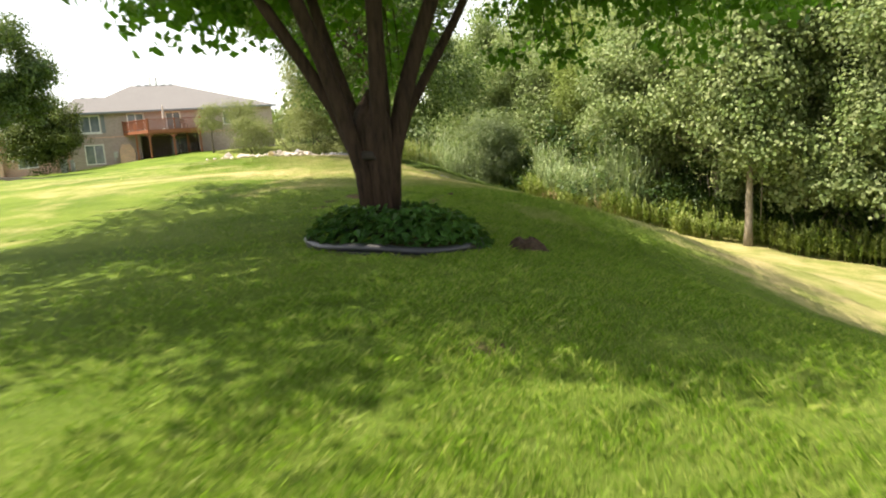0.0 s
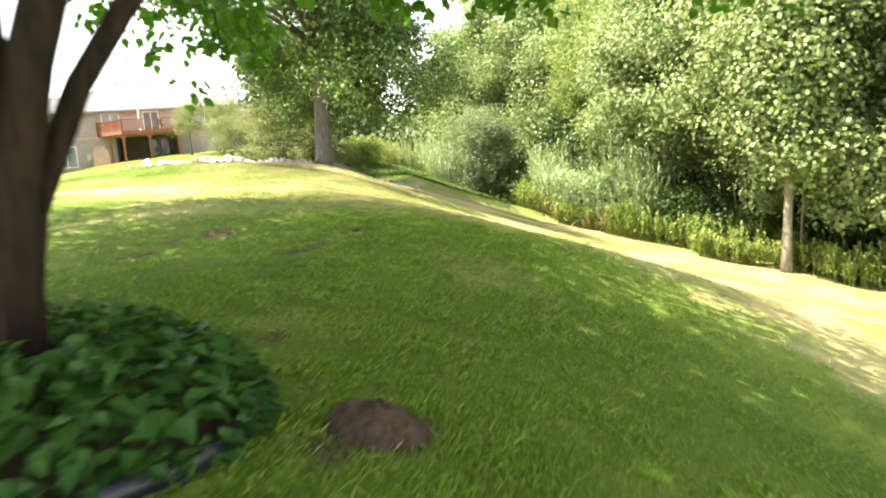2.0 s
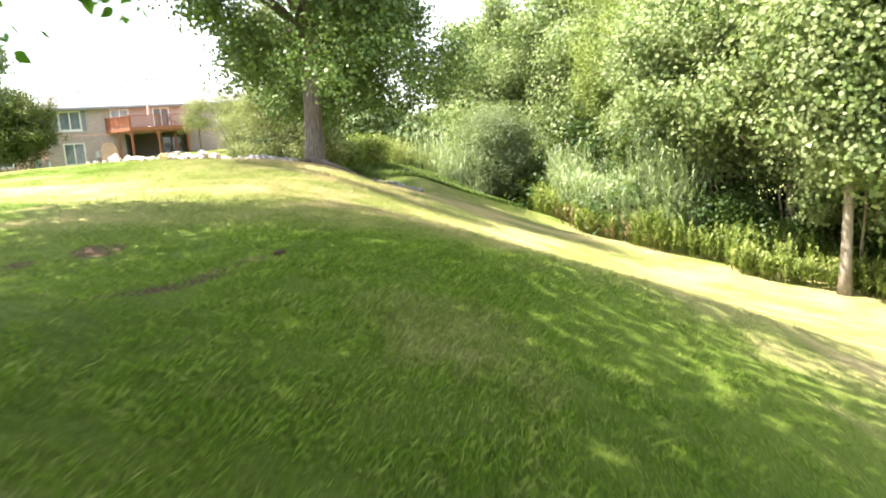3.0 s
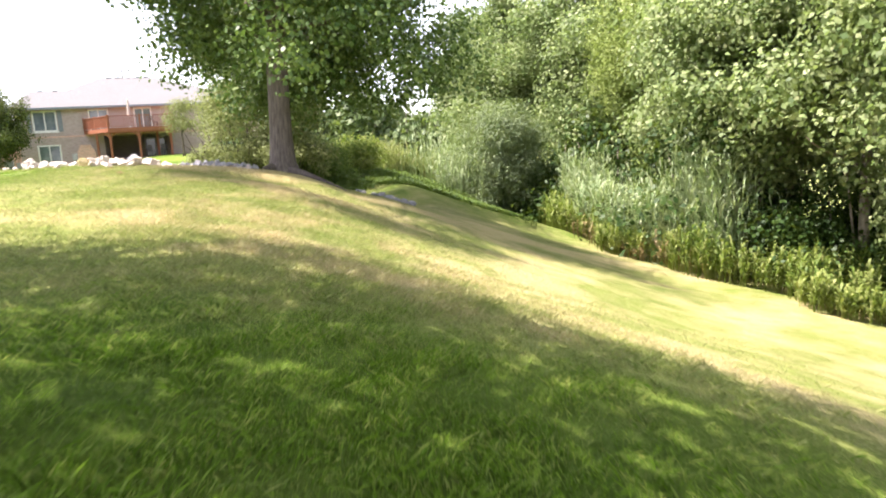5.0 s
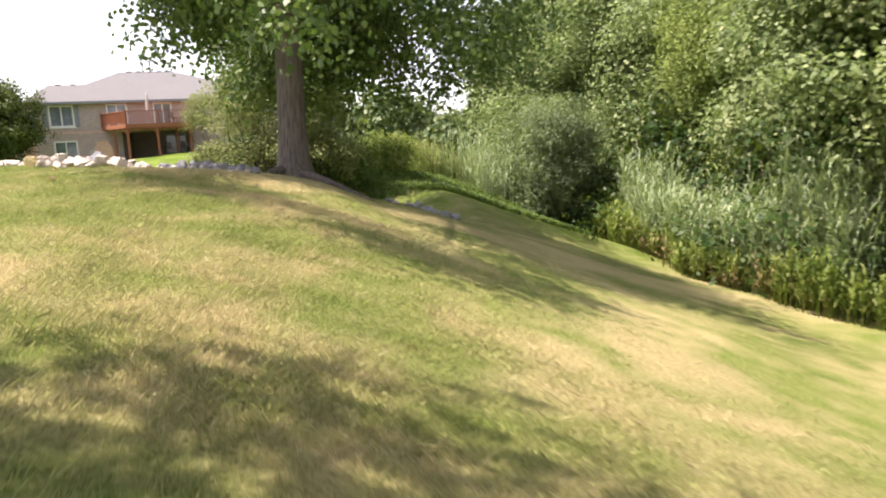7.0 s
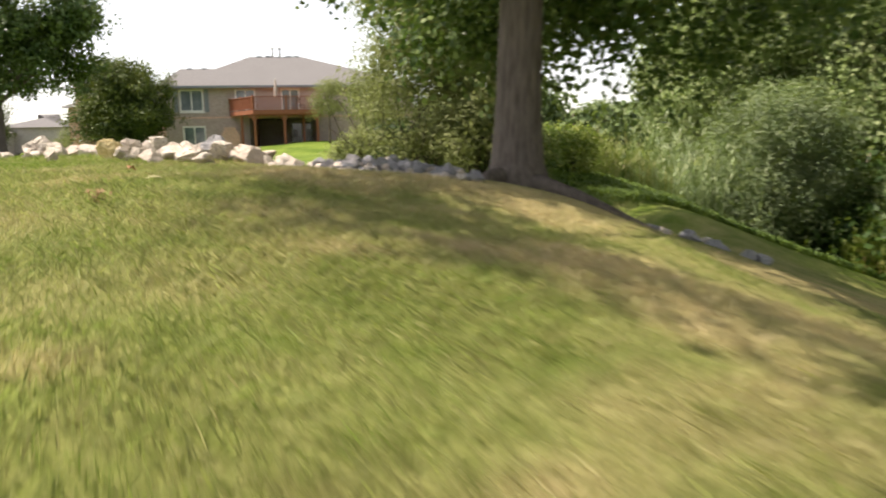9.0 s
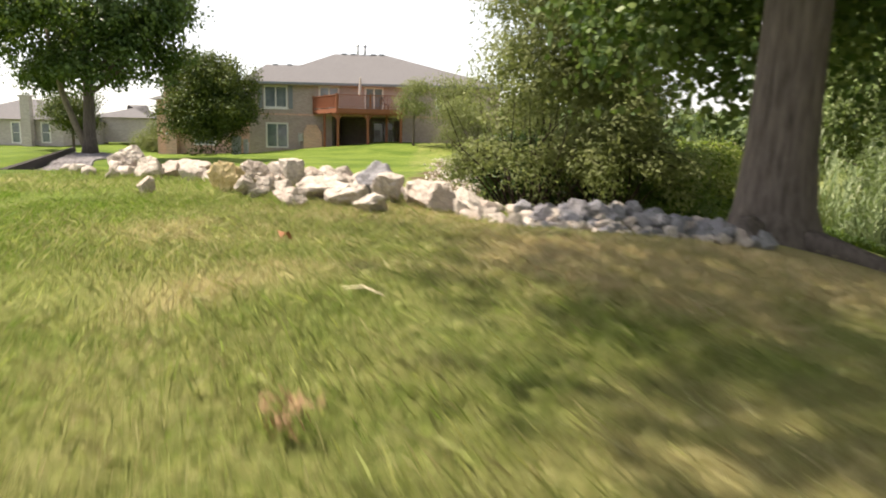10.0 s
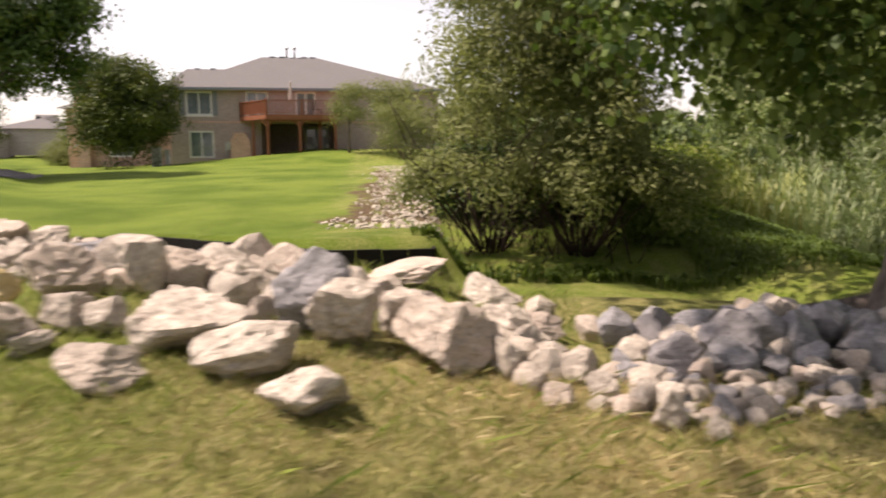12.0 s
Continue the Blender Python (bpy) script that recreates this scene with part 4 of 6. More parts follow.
# slender bare stems in the dark below the crowns
sap = None
for i in range(34):
    y = -66 + 0.95 * i
    x = 31.0 + 1.2 * math.sin(i * 1.9) + (2.2 if y < -60 else 0)
    if sap is None:
        sap = thing("sapling", "slender pale bare sapling in the undergrowth", "tree", "saplings below the poplars", (x, y, gz(x, y)))
        st = Soup()
        st.tube([(0, 0, -0.1), (0.05, 0.02, 1.2), (0.02, 0.08, 2.6), (0.12, 0.1, 4.4)], [0.05, 0.042, 0.034, 0.015], 7, wob=0.05)
        part("stem", st.mesh("stem", BARK_PALE, True), sap)
    else:
        copy_thing(sap, pose(x, y, gz(x, y), 11 * math.sin(i * 2.7), 12 * math.cos(i * 1.7), 50 * i) @ Matrix.Scale(0.7 + 0.5 * ((i * 7) % 10) / 10, 4))

# grey-green willow bush beside the reeds
shrub("willow_bush", "rounded grey-green willow bush at the marsh edge", (26.4, -39.4, gz(26.4, -39.4)), (2.3, 2.1, 2.2), WILLOW, 360, 110, 0.15, 61, aspect=0.2, droop=-0.5, clump=0.34, stems=14, top=(40, 0.9))
# dark mass added for the shaded hollow at the willow's foot
shrub("undergrowth_shrub", "near-black leafy mass standing in for the shaded hollow beside the willow", (27.7, -40.6, gz(27.7, -40.6)), (0.9, 0.9, 0.8), HOLLOW_SHADE_LEAF, 80, 60, 0.13, 64, aspect=0.6, clump=0.36, stems=7)
shrub("willow_bush", "small grey-green willow bush at the marsh edge", (26.6, -33.2, gz(26.6, -33.2)), (1.3, 1.3, 1.1), WILLOW, 110, 70, 0.09, 62, aspect=0.3, droop=-0.2, clump=0.30, stems=9)
shrub("meadow_shrub", "low yellow-green leafy bush beside the ditch bank", (20.2, -38.6, gz(20.2, -38.6)), (1.1, 1.0, 0.75), WEED, 90, 60, 0.11, 65, aspect=0.6, clump=0.30, stems=7)
shrub("meadow_shrub", "small dark round bush in the pale meadow", (23.9, -34.0, gz(23.9, -34.0)), (0.9, 0.9, 0.8), DARKLEAF, 80, 60, 0.10, 66, aspect=0.6, clump=0.28, stems=6)
shrub("golden_shrub", "yellow-green rounded shrub in the open meadow", (30.2, -21.0, gz(30.2, -21.0)), (1.6, 1.6, 1.9), WEED, 120, 70, 0.11, 63, clump=0.34, stems=8)

# big olive thicket beyond the ditch: airy tall bushes, a drooping skirt, and a hollow whose shade is put into dark
# leaves and bark
SHADE_TWIG = bark("shade_twig_bark", (0.018, 0.012, 0.009), (0.06, 0.042, 0.034))
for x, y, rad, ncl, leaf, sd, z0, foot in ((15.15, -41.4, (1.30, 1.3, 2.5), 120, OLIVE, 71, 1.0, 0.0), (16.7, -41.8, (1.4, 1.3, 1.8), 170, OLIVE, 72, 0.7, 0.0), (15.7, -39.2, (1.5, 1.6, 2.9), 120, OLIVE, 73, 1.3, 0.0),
                                          (17.5, -39.4, (1.5, 1.4, 2.2), 160, OLIVE, 74, 1.0, 0.1), (18.3, -41.4, (0.9, 0.8, 0.8), 90, UNDERLEAF, 75, 0.2, 0.2), (15.5, -39.3, (1.3, 0.5, 0.9), 120, HOLLOW_SHADE_LEAF, 76, 0.0, 0.8), (17.4, -39.2, (1.4, 0.5, 0.9), 120, HOLLOW_SHADE_LEAF, 77, 0.0, 0.8)):
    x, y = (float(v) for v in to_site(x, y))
    bush = shrub("olive_thicket", "dense olive-leaved thicket on the ditch bank" if leaf is OLIVE else "undergrowth inside the thicket on the bank, mostly with near-black leaves for shade", (x, y, gz(x, y)), rad, leaf, ncl, 46 if sd in (71, 73) else 66, 0.115, sd, aspect=0.36, droop=0.3, clump=0.29, stems=22 if leaf is OLIVE else 5,
                 group="thicket beyond the ditch", z0=z0, foot=foot, top=(30, 1.8) if leaf is OLIVE else None, cut=-0.62 if foot < 0.2 else -0.98, twig=SHADE_TWIG)
    if sd in (71, 72):
        rng = np.random.default_rng(sd + 100)
        tips = []
        for _ in range(17):
            a = rng.uniform(-3.2, 0.1)
            one = Soup()
            path, _d = limb(rng, one, (0, 0, 1.5), (math.cos(a), math.sin(a), 0.25), rng.uniform(1.3, 2.0), 0.02, 0.005, bend=0.2, lift=-0.135, sides=5)
            part("bough", one.mesh("bough", SHADE_TWIG, True), bush)
            tips.extend([tuple(q) for q in path[3:]])
        # dead twigs in near-black bark, added to darken the hollow below
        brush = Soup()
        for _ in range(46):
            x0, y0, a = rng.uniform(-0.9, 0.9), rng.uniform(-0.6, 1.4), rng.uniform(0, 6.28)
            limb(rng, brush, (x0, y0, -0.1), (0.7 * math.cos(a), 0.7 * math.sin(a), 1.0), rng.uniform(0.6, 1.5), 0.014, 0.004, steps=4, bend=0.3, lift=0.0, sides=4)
        tagged(part("brushwood", brush.mesh("brushwood", SHADE_TWIG, True), bush, "tangle of bare twigs that darkens the shaded hollow"), kind="stuff")
        part("skirt_leaves", quads("skirt_leaves", crown_clumps(rng, np.array(tips), 60, 0.20, 0.11, 0.36, 0.6), OLIVE), bush)

# ornamental shrubs by the house
tree("ornamental_tree", "small reddish-twigged ornamental tree beside the deck", (12.0, -6.0, gz(12.0, -6.0)), 5.4, 0.09, 3.3, (1.3, 1.3, 2.0), OLIVE, TWIG, 96, 50, 0.11, 81, limbs=8, clump=0.35)
tree("ornamental_tree", "broad grey-green ornamental tree in front of the house wall", (14.9, -6.0, gz(14.9, -6.0)), 5.6, 0.10, 3.3, (2.0, 1.8, 2.2), OLIVE, TWIG, 150, 50, 0.11, 86, limbs=9, clump=0.38)
shrub("garden_shrub", "pale garden shrub in front of the house", (15.6, -9.0, gz(15.6, -9.0)), (2.6, 2.0, 2.0), OLIVE, 150, 60, 0.12, 82, aspect=0.5, clump=0.4)
shrub("garden_shrub", "pale garden shrub in front of the house", (19.8, -8.0, gz(19.8, -8.0)), (2.6, 2.0, 2.2), OLIVE, 150, 60, 0.12, 83, aspect=0.5, clump=0.4)
shrub("crabapple_tree", "broad dark green crabapple with upright shoots beside the house", (-3.0, -5.0, gz(-3.0, -5.0)), (3.6, 3.2, 2.5), CRABLEAF, 560, 72, 0.16, 84, aspect=0.7, clump=0.38, stems=7, category="tree", z0=1.35, foot=0.02, top=(60, 1.7), cut=-0.97)

# two-stemmed tree on the gravel mound
TX, TY = -5.1, -18.8
t2 = tree("silver_maple", "two-stemmed tree on a gravel mound", (TX, TY, gz(TX, TY)), 12.0, 0.34, 7.0, (6.6, 5.8, 5.0), YARDLEAF, BARK_GREY, 640, 84, 0.20, 85, limbs=12, clump=0.46, lean=(0.4, 0), flare=1.4, fork_z=3.0, split=True, each=22)
st = Soup()
st.tube([(-0.05, 0, 0.1), (-0.6, -0.1, 1.4), (-1.2, -0.1, 3.0), (-1.7, 0, 5.0), (-2.0, 0, 7.0)], [0.24, 0.18, 0.16, 0.12, 0.05], 10)
part("second_stem", st.mesh("second_stem", BARK_PALE, True), t2, "paler leaning second stem")
tree("yard_tree", "round dark yard tree before the neighbour's house", (-15.5, 0.0, gz(-15.5, 0)), 5.4, 0.12, 3.3, (2.2, 2.2, 2.1), CRABLEAF, TWIG, 200, 64, 0.14, 86, limbs=7)
shrub("yard_shrub", "olive-green shrub between the houses", (-12.5, 8.0, gz(-12.5, 8)), (1.8, 1.6, 1.5), OLIVE, 80, 60, 0.14, 87)

# distant woods
rng = np.random.default_rng(95)
FT = None
for i in range(52):
    x, y = -30 + i * 4.6 + rng.uniform(-2, 2), 150 + rng.uniform(-14, 14)
    if i < 14:
        y += 20
    if FT is None:
        FT = tree("distant_tree", "distant broad tree on the horizon", (x, y, gz(x, y)), 9, 0.3, 3.6, (5.2, 5.2, 4.2), FARLEAF, BARK_GREY, 90, 22, 0.7, 96, limbs=6, clump=0.9, group="trees on the horizon")
    else:
        copy_thing(FT, pose(x, y, gz(x, y), 0, 0, 53 * i) @ Matrix.Scale(0.8 + 0.5 * rng.uniform(), 4))
for i, (x, y, s) in enumerate(((36, 30, 0.75), (44, 22, 0.8), (52, 40, 0.9), (30, 45, 0.7), (60, 60, 0.9), (27, 18, 1.2), (31, 13, 1.15), (36, 10, 0.9), (40, 14, 1.0), (34.5, 20, 0.9), (46, 12, 1.05))):
    copy_thing(FT, pose(x, y, gz(x, y), 0, 0, 53 * i) @ Matrix.Scale(s, 4))


# ---- the house ----
def holed_wall(soup, x0, x1, z0, z1, y0, y1, holes):
    """A wall along x with rectangular openings (x0, z0, x1, z1) right through it."""
    cuts = sorted({x0, x1, *(h[0] for h in holes), *(h[2] for h in holes)})
    for a, b in zip(cuts, cuts[1:]):
        z = z0
        for h in sorted((h for h in holes if h[0] <= a and h[2] >= b), key=lambda h: h[1]):
            if h[1] > z:
                soup.box(a, y0, z, b, y1, h[1])
            z = h[3]
        if z < z1:
            soup.box(a, y0, z, b, y1, z1)


def window_part(parent, name, x0, z0, x1, z1, y, panes=2, sashes=False, glass=None, frame_w=0.12):
    """A framed opening in a wall that faces -y."""
    fr = part(name, Soup().box(x0, y - 0.05, z1 - frame_w, x1, y + 0.10, z1).mesh(name, WHITE), parent)
    for nm, a in (("jamb", (x0, z0, x0 + frame_w, z1 - frame_w)), ("jamb", (x1 - frame_w, z0, x1, z1 - frame_w)), ("bottom_rail", (x0 + frame_w, z0, x1 - frame_w, z0 + frame_w))):
        part(nm, Soup().box(a[0], y - 0.05, a[1], a[2], y + 0.10, a[3]).mesh(nm, WHITE), fr)
    w = (x1 - x0 - 2 * frame_w) / panes
    for k in range(1, panes):
        xm = x0 + frame_w + k * w
        part("mullion", Soup().box(xm - frame_w * 0.4, y - 0.035, z0 + frame_w, xm + frame_w * 0.4, y + 0.08, z1 - frame_w).mesh("mullion", WHITE), fr)
    if sashes:
        zm = (z0 + z1) / 2
        for k in range(panes):
            xa = x0 + frame_w + k * w + 0.04
            part("sash_bar", Soup().box(xa, y - 0.02, zm - 0.02, xa + w - 0.08, y + 0.028, zm + 0.02).mesh("sash_bar", WHITE), fr)
    for k in range(panes):
        g = Soup().box(x0 + frame_w + k * w, y + 0.03, z0 + frame_w, x0 + frame_w + (k + 1) * w, y + 0.045, z1 - frame_w)
        part("pane", g.mesh("pane", (glass or [GLASS])[k % len(glass or [GLASS])]), fr)
    return fr


def main_house():
    root = thing("house", "two-storey tan brick house with hipped shingle roof", "house")
    holes = [(-0.20, 3.13, 1.70, 4.90), (-0.08, -0.04, 1.74, 1.98), (4.20, 2.98, 5.84, 4.92), (7.89, 2.98, 9.40, 4.92), (5.25, -0.6, 10.9, 2.55), (13.6, 3.3, 15.0, 4.8)]
    w = Soup()
    holed_wall(w, -1.4, 18.8, -0.6, 5.15, 0.0, 0.28, holes)
    part("front_wall", w.mesh("front_wall", BRICK, weld=True), root)
    for nm, b in (("side_wall", (-1.4, 0.28, -0.6, -1.12, 12, 5.15)), ("side_wall", (18.52, 0.28, -0.6, 18.8, 12, 5.15)), ("rear_wall", (-1.12, 11.72, -0.6, 18.52, 12, 5.15)), ("upper_floor", (-1.12, 0.29, 2.6, 18.52, 11.7, 2.8))):
        part(nm, Soup().box(*b).mesh(nm, BRICK), root)
    part("belt_course", Soup().box(-1.42, -0.03, 2.58, 18.8, -0.003, 2.72).mesh("belt_course", BRICK_PINK_LIT), root)
    r = Soup()
    A, B, C, D = (-1.95, -0.6, 5.12), (19.3, -0.6, 5.12), (19.3, 12.6, 5.12), (-1.95, 12.6, 5.12)
    R1, R2 = (4.67, 6.0, 8.15), (9.2, 6.0, 8.15)
    L1, L2 = (-0.67, 3.1, 6.83), (2.2, 3.1, 6.83)
    E1 = (-1.95, 6.8, 5.12)
    r.add([A, B, C, D, R1, R2, L1, L2, E1], [(0, 1, 5, 4, 7, 6), (1, 2, 5), (2, 3, 4, 5), (3, 8, 7, 4), (8, 6, 7), (0, 6, 8), (0, 8, 3, 2, 1)])
    part("roof", r.mesh("roof", SHINGLE), root)
    part("fascia", Soup().box(-1.95, -0.64, 4.97, 19.3, -0.605, 5.16).mesh("fascia", GREY_TRIM), root)
    part("fascia", Soup().box(-1.99, -0.6, 4.97, -1.955, 12.6, 5.16).mesh("fascia", GREY_TRIM), root)
    part("soffit", Soup().box(-1.95, -0.6, 5.0, 19.3, 0.0, 5.03).mesh("soffit", WHITE), root)
    window_part(root, "window", *holes[0], 0.06, 2)
    part("sill", Soup().box(-0.3, -0.06, 3.03, 1.8, 0.05, 3.127).mesh("sill", WHITE), root)
    for x in (-0.62, 1.78):
        s = Soup().box(x, -0.04, 3.1, x + 0.34, -0.004, 4.92)
        for k in range(14):
            s.box(x + 0.04, -0.055, 3.18 + k * 0.12, x + 0.30, -0.042, 3.25 + k * 0.12)
        part("shutter", s.mesh("shutter", GREY_TRIM), root, "grey-blue louvred shutter")
    window_part(root, "sliding_door", *holes[1], 0.06, 2, glass=[DOOR_GLASS, GLASS])
    window_part(root, "deck_door", *holes[2], 0.06, 2)
    window_part(root, "deck_door", *holes[3], 0.06, 2)
    for nm, q in (("recess_wall", (5.0, 0.29, -0.6, 5.24, 5.3, 2.58)), ("recess_wall", (10.91, 0.29, -0.6, 11.15, 5.3, 2.58))):
        part(nm, Soup().box(*q).mesh(nm, BRICK), root)
    rw = Soup()
    holed_wall(rw, 5.24, 10.91, -0.6, 2.58, 5.3, 5.55, [(8.1, 0.15, 10.0, 2.35)])
    part("recess_back_wall", rw.mesh("recess_back_wall", BRICK), root)
    window_part(root, "patio_door", 8.1, 0.15, 10.0, 2.35, 5.36, 2)
    window_part(root, "window", *holes[5], 0.06, 2)
    for x, top in ((6.72, 8.86), (7.35, 8.84)):
        p = Soup().tube([(x, 6.0, 7.9), (x, 6.0, top)], [0.09, 0.09], 10)
        p.tube([(x, 6.0, top), (x, 6.0, top + 0.05), (x, 6.0, top + 0.16)], [0.16, 0.17, 0.06], 10)
        part("vent_pipe", p.mesh("vent_pipe", METAL, True), root)
    for x in (5.3, 6.1, 7.9, 8.6):
        part("ridge_vent", Soup().box(x, 5.85, 8.12, x + 0.45, 6.15, 8.21).mesh("ridge_vent", GREY_TRIM), root)
    for x in (-0.1, 1.1):
        part("ridge_vent", Soup().box(x, 2.98, 6.80, x + 0.4, 3.22, 6.88).mesh("ridge_vent", GREY_TRIM), root)
    m = Soup().box(2.55, -0.16, 0.55, 2.95, -0.005, 1.15).box(2.62, -0.22, 0.2, 2.7, -0.12, 0.55)
    part("meter_box", m.mesh("meter_box", METAL), root, "grey utility meter box on the wall")
    # chimney wing on the left
    g = Soup()
    holed_wall(g, -9.4, -1.42, -1.0, 3.7, 1.6, 1.88, [(-6.4, 0.0, -4.6, 1.1)])
    g.box(-9.4, 1.88, -1.0, -9.12, 9.0, 3.7)
    part("wing_wall", g.mesh("wing_wall", BRICK_PINK_LIT), root)
    window_part(root, "window", -6.4, 0.0, -4.6, 1.1, 1.66, 2)
    q = Soup().add([(-9.9, 1.1, 3.66), (-1.0, 1.1, 3.66), (-1.0, 9.4, 3.66), (-9.9, 9.4, 3.66), (-6.5, 5.2, 5.3), (-1.0, 5.2, 5.3)], [(0, 1, 5, 4), (1, 2, 5), (2, 3, 4, 5), (3, 0, 4), (0, 3, 2, 1)])
    part("wing_roof", q.mesh("wing_roof", SHINGLE), root)
    c = Soup().box(-8.5, 0.9, -1.0, -7.6, 1.59, 5.4).box(-8.58, 0.82, 5.3, -7.52, 1.7, 5.55)
    part("chimney", c.mesh("chimney", BRICK_PINK_LIT), root)


main_house()


def deck():
    root = thing("wooden_deck", "raised red-stained cedar deck on timber posts", "deck")
    poly = [(3.75, -0.05), (6.2, -4.1), (11.2, -4.1), (11.2, -0.05)]
    s = Soup()
    k = len(poly)
    s.add([(x, y, 2.98) for x, y in poly] + [(x, y, 3.06) for x, y in poly], [tuple(reversed(range(k))), tuple(range(k, 2 * k))] + [(i, (i + 1) % k, k + (i + 1) % k, k + i) for i in range(k)])
    part("floor", s.mesh("floor", CEDAR), root)
    for i in range(9):
        y = -0.5 - i * 0.42
        xa = 3.75 + (-y - 0.05) / 4.05 * 2.45 + 0.1
        part("joist", Soup().box(xa, y - 0.02, 2.79, 11.1, y + 0.02, 2.977).mesh("joist", CEDAR), root)
    bal = Soup().box(-0.02, -0.02, 0, 0.02, 0.02, 0.84).mesh("baluster", CEDAR)
    for (x0, y0), (x1, y1) in zip(poly, poly[1:]):
        ln = math.hypot(x1 - x0, y1 - y0)
        a = math.degrees(math.atan2(y1 - y0, x1 - x0))
        m = pose(x0, y0, 0, 0, 0, a)

        def at(soup, nm):
            me = soup.mesh(nm, CEDAR)
            ob = part(nm, me, root)
            ob.matrix_local = m
            return ob
        at(Soup().box(0, -0.035, 2.72, ln, 0.0, 3.055), "fascia_board")
        at(Soup().box(0, -0.07, 4.02, ln, 0.07, 4.07), "top_rail")
        at(Soup().box(0, -0.03, 3.14, ln, 0.03, 3.18), "bottom_rail")
        n = int(ln / 0.135)
        for i in range(1, n):
            ob = part("baluster", bal, root)
            ob.matrix_local = m @ pose(ln * i / n, 0, 3.18)
        for i in range(3):
            ob = part("rail_post", Soup().box(-0.05, -0.05, 3.06, 0.05, 0.05, 4.16).mesh("rail_post", CEDAR), root)
            ob.matrix_local = m @ pose(min(max(ln * i / 2, 0.06), ln - 0.06), 0.0, 0)
    for x, y in ((4.95, -1.9), (6.25, -3.9), (8.5, -3.9), (11.0, -3.9), (9.8, -2.0)):
        z = gz(x, y)
        part("post", Soup().box(x - 0.09, y - 0.09, z - 0.3, x + 0.09, y + 0.09, 2.79).mesh("post", CEDAR), root)
    for x, dx in ((6.25, 0.55), (6.25, -0.55), (8.5, 0.55), (8.5, -0.55), (11.0, -0.55)):
        b = Soup().tube([(x, -3.9, 2.2), (x + dx, -3.9, 2.76)], [0.06, 0.06], 4)
        part("brace", b.mesh("brace", CEDAR), root)
    part("beam", Soup().box(6.0, -3.98, 2.60, 11.2, -3.82, 2.789).mesh("beam", CEDAR), root)


deck()


def patio_umbrella():
    root = thing("patio_umbrella", "closed tan patio umbrella on the deck", "umbrella", at=(7.75, -2.2, 3.06))
    part("base", Soup().tube([(0, 0, 0), (0, 0, 0.06), (0, 0, 0.10)], [0.25, 0.25, 0.05], 14).mesh("base", METAL, True), root)
    part("pole", Soup().tube([(0, 0, 0.1), (0, 0, 2.5)], [0.022, 0.022], 8).mesh("pole", METAL, True), root)
    part("canopy", Soup().tube([(0, 0, 1.05), (0, 0, 1.1), (0, 0, 1.7), (0, 0, 2.35), (0, 0, 2.46)], [0.10, 0.14, 0.12, 0.06, 0.015], 10, wob=0.12).mesh("canopy", CANVAS), root)


patio_umbrella()


def patio_chair():
    root = thing("patio_chair", "dark metal patio chair", "chair", "chairs round the house")
    part("seat", Soup().box(-0.25, -0.25, 0.41, 0.25, 0.25, 0.45).mesh("seat", TIMBER), root)
    b = Soup()
    for k in range(5):
        b.box(-0.25, 0.24, 0.5 + k * 0.1, 0.25, 0.265, 0.56 + k * 0.1)
    part("backrest", b.mesh("backrest", TIMBER), root)
    for x in (-0.23, 0.23):
        for y in (-0.23, 0.25):
            part("leg", Soup().box(x - 0.02, y - 0.02, 0, x + 0.02, y + 0.02, 0.41 if y < 0 else 0.96).mesh("leg", TIMBER), root)
    return root


ch = patio_chair()
ch.matrix_basis = pose(10.4, -3.0, gz(10.4, -3.0), 0, 0, 160)
copy_thing(ch, pose(9.2, -2.9, gz(9.2, -2.9), 0, 0, 30))
copy_thing(ch, pose(5.4, -1.6, 3.06, 0, 0, 200))
copy_thing(ch, pose(9.6, -2.0, 3.06, 0, 0, 140))


def wing_wall():
    root = thing("garden_wall", "low pink brick garden wall beside the patio door, sunlight in its tone", "wall")
    s = Soup()
    z = gz(4.0, -1.2) - 0.3
    s.add([(3.2, -1.35, z), (4.65, -1.35, z), (4.65, -1.35, 1.2), (4.25, -1.35, 1.8), (3.45, -1.35, 1.72), (3.2, -1.35, 1.3),
           (3.2, -1.1, z), (4.65, -1.1, z), (4.65, -1.1, 1.2), (4.25, -1.1, 1.8), (3.45, -1.1, 1.72), (3.2, -1.1, 1.3)],
          [(0, 1, 2, 3, 4, 5), (11, 10, 9, 8, 7, 6)] + [(i, i + 6, (i + 1) % 6 + 6, (i + 1) % 6) for i in range(6)])
    part("wall", s.mesh("wall", BRICK_PINK_LIT), root)
    part("coping", Soup().box(3.42, -1.4, 1.74, 4.28, -1.05, 1.83).mesh("coping", BRICK_PINK_LIT), root)


wing_wall()


def utility_box(x, y, w, d, h):
    root = thing("utility_box", "grey-green utility cabinet beside the house", "utility box", "utility cabinets", (x, y, gz(x, y)))
    part("body", Soup().box(-w / 2, -d / 2, -0.1, w / 2, d / 2, h).mesh("body", UTILITY), root)
    part("lid", Soup().box(-w / 2 - 0.03, -d / 2 - 0.03, h, w / 2 + 0.03, d / 2 + 0.03, h + 0.06).mesh("lid", UTILITY), root)
    part("door", Soup().box(-w / 2 + 0.04, -d / 2 - 0.02, 0.08, w / 2 - 0.04, -d / 2 - 0.002, h - 0.05).mesh("door", UTILITY), root)


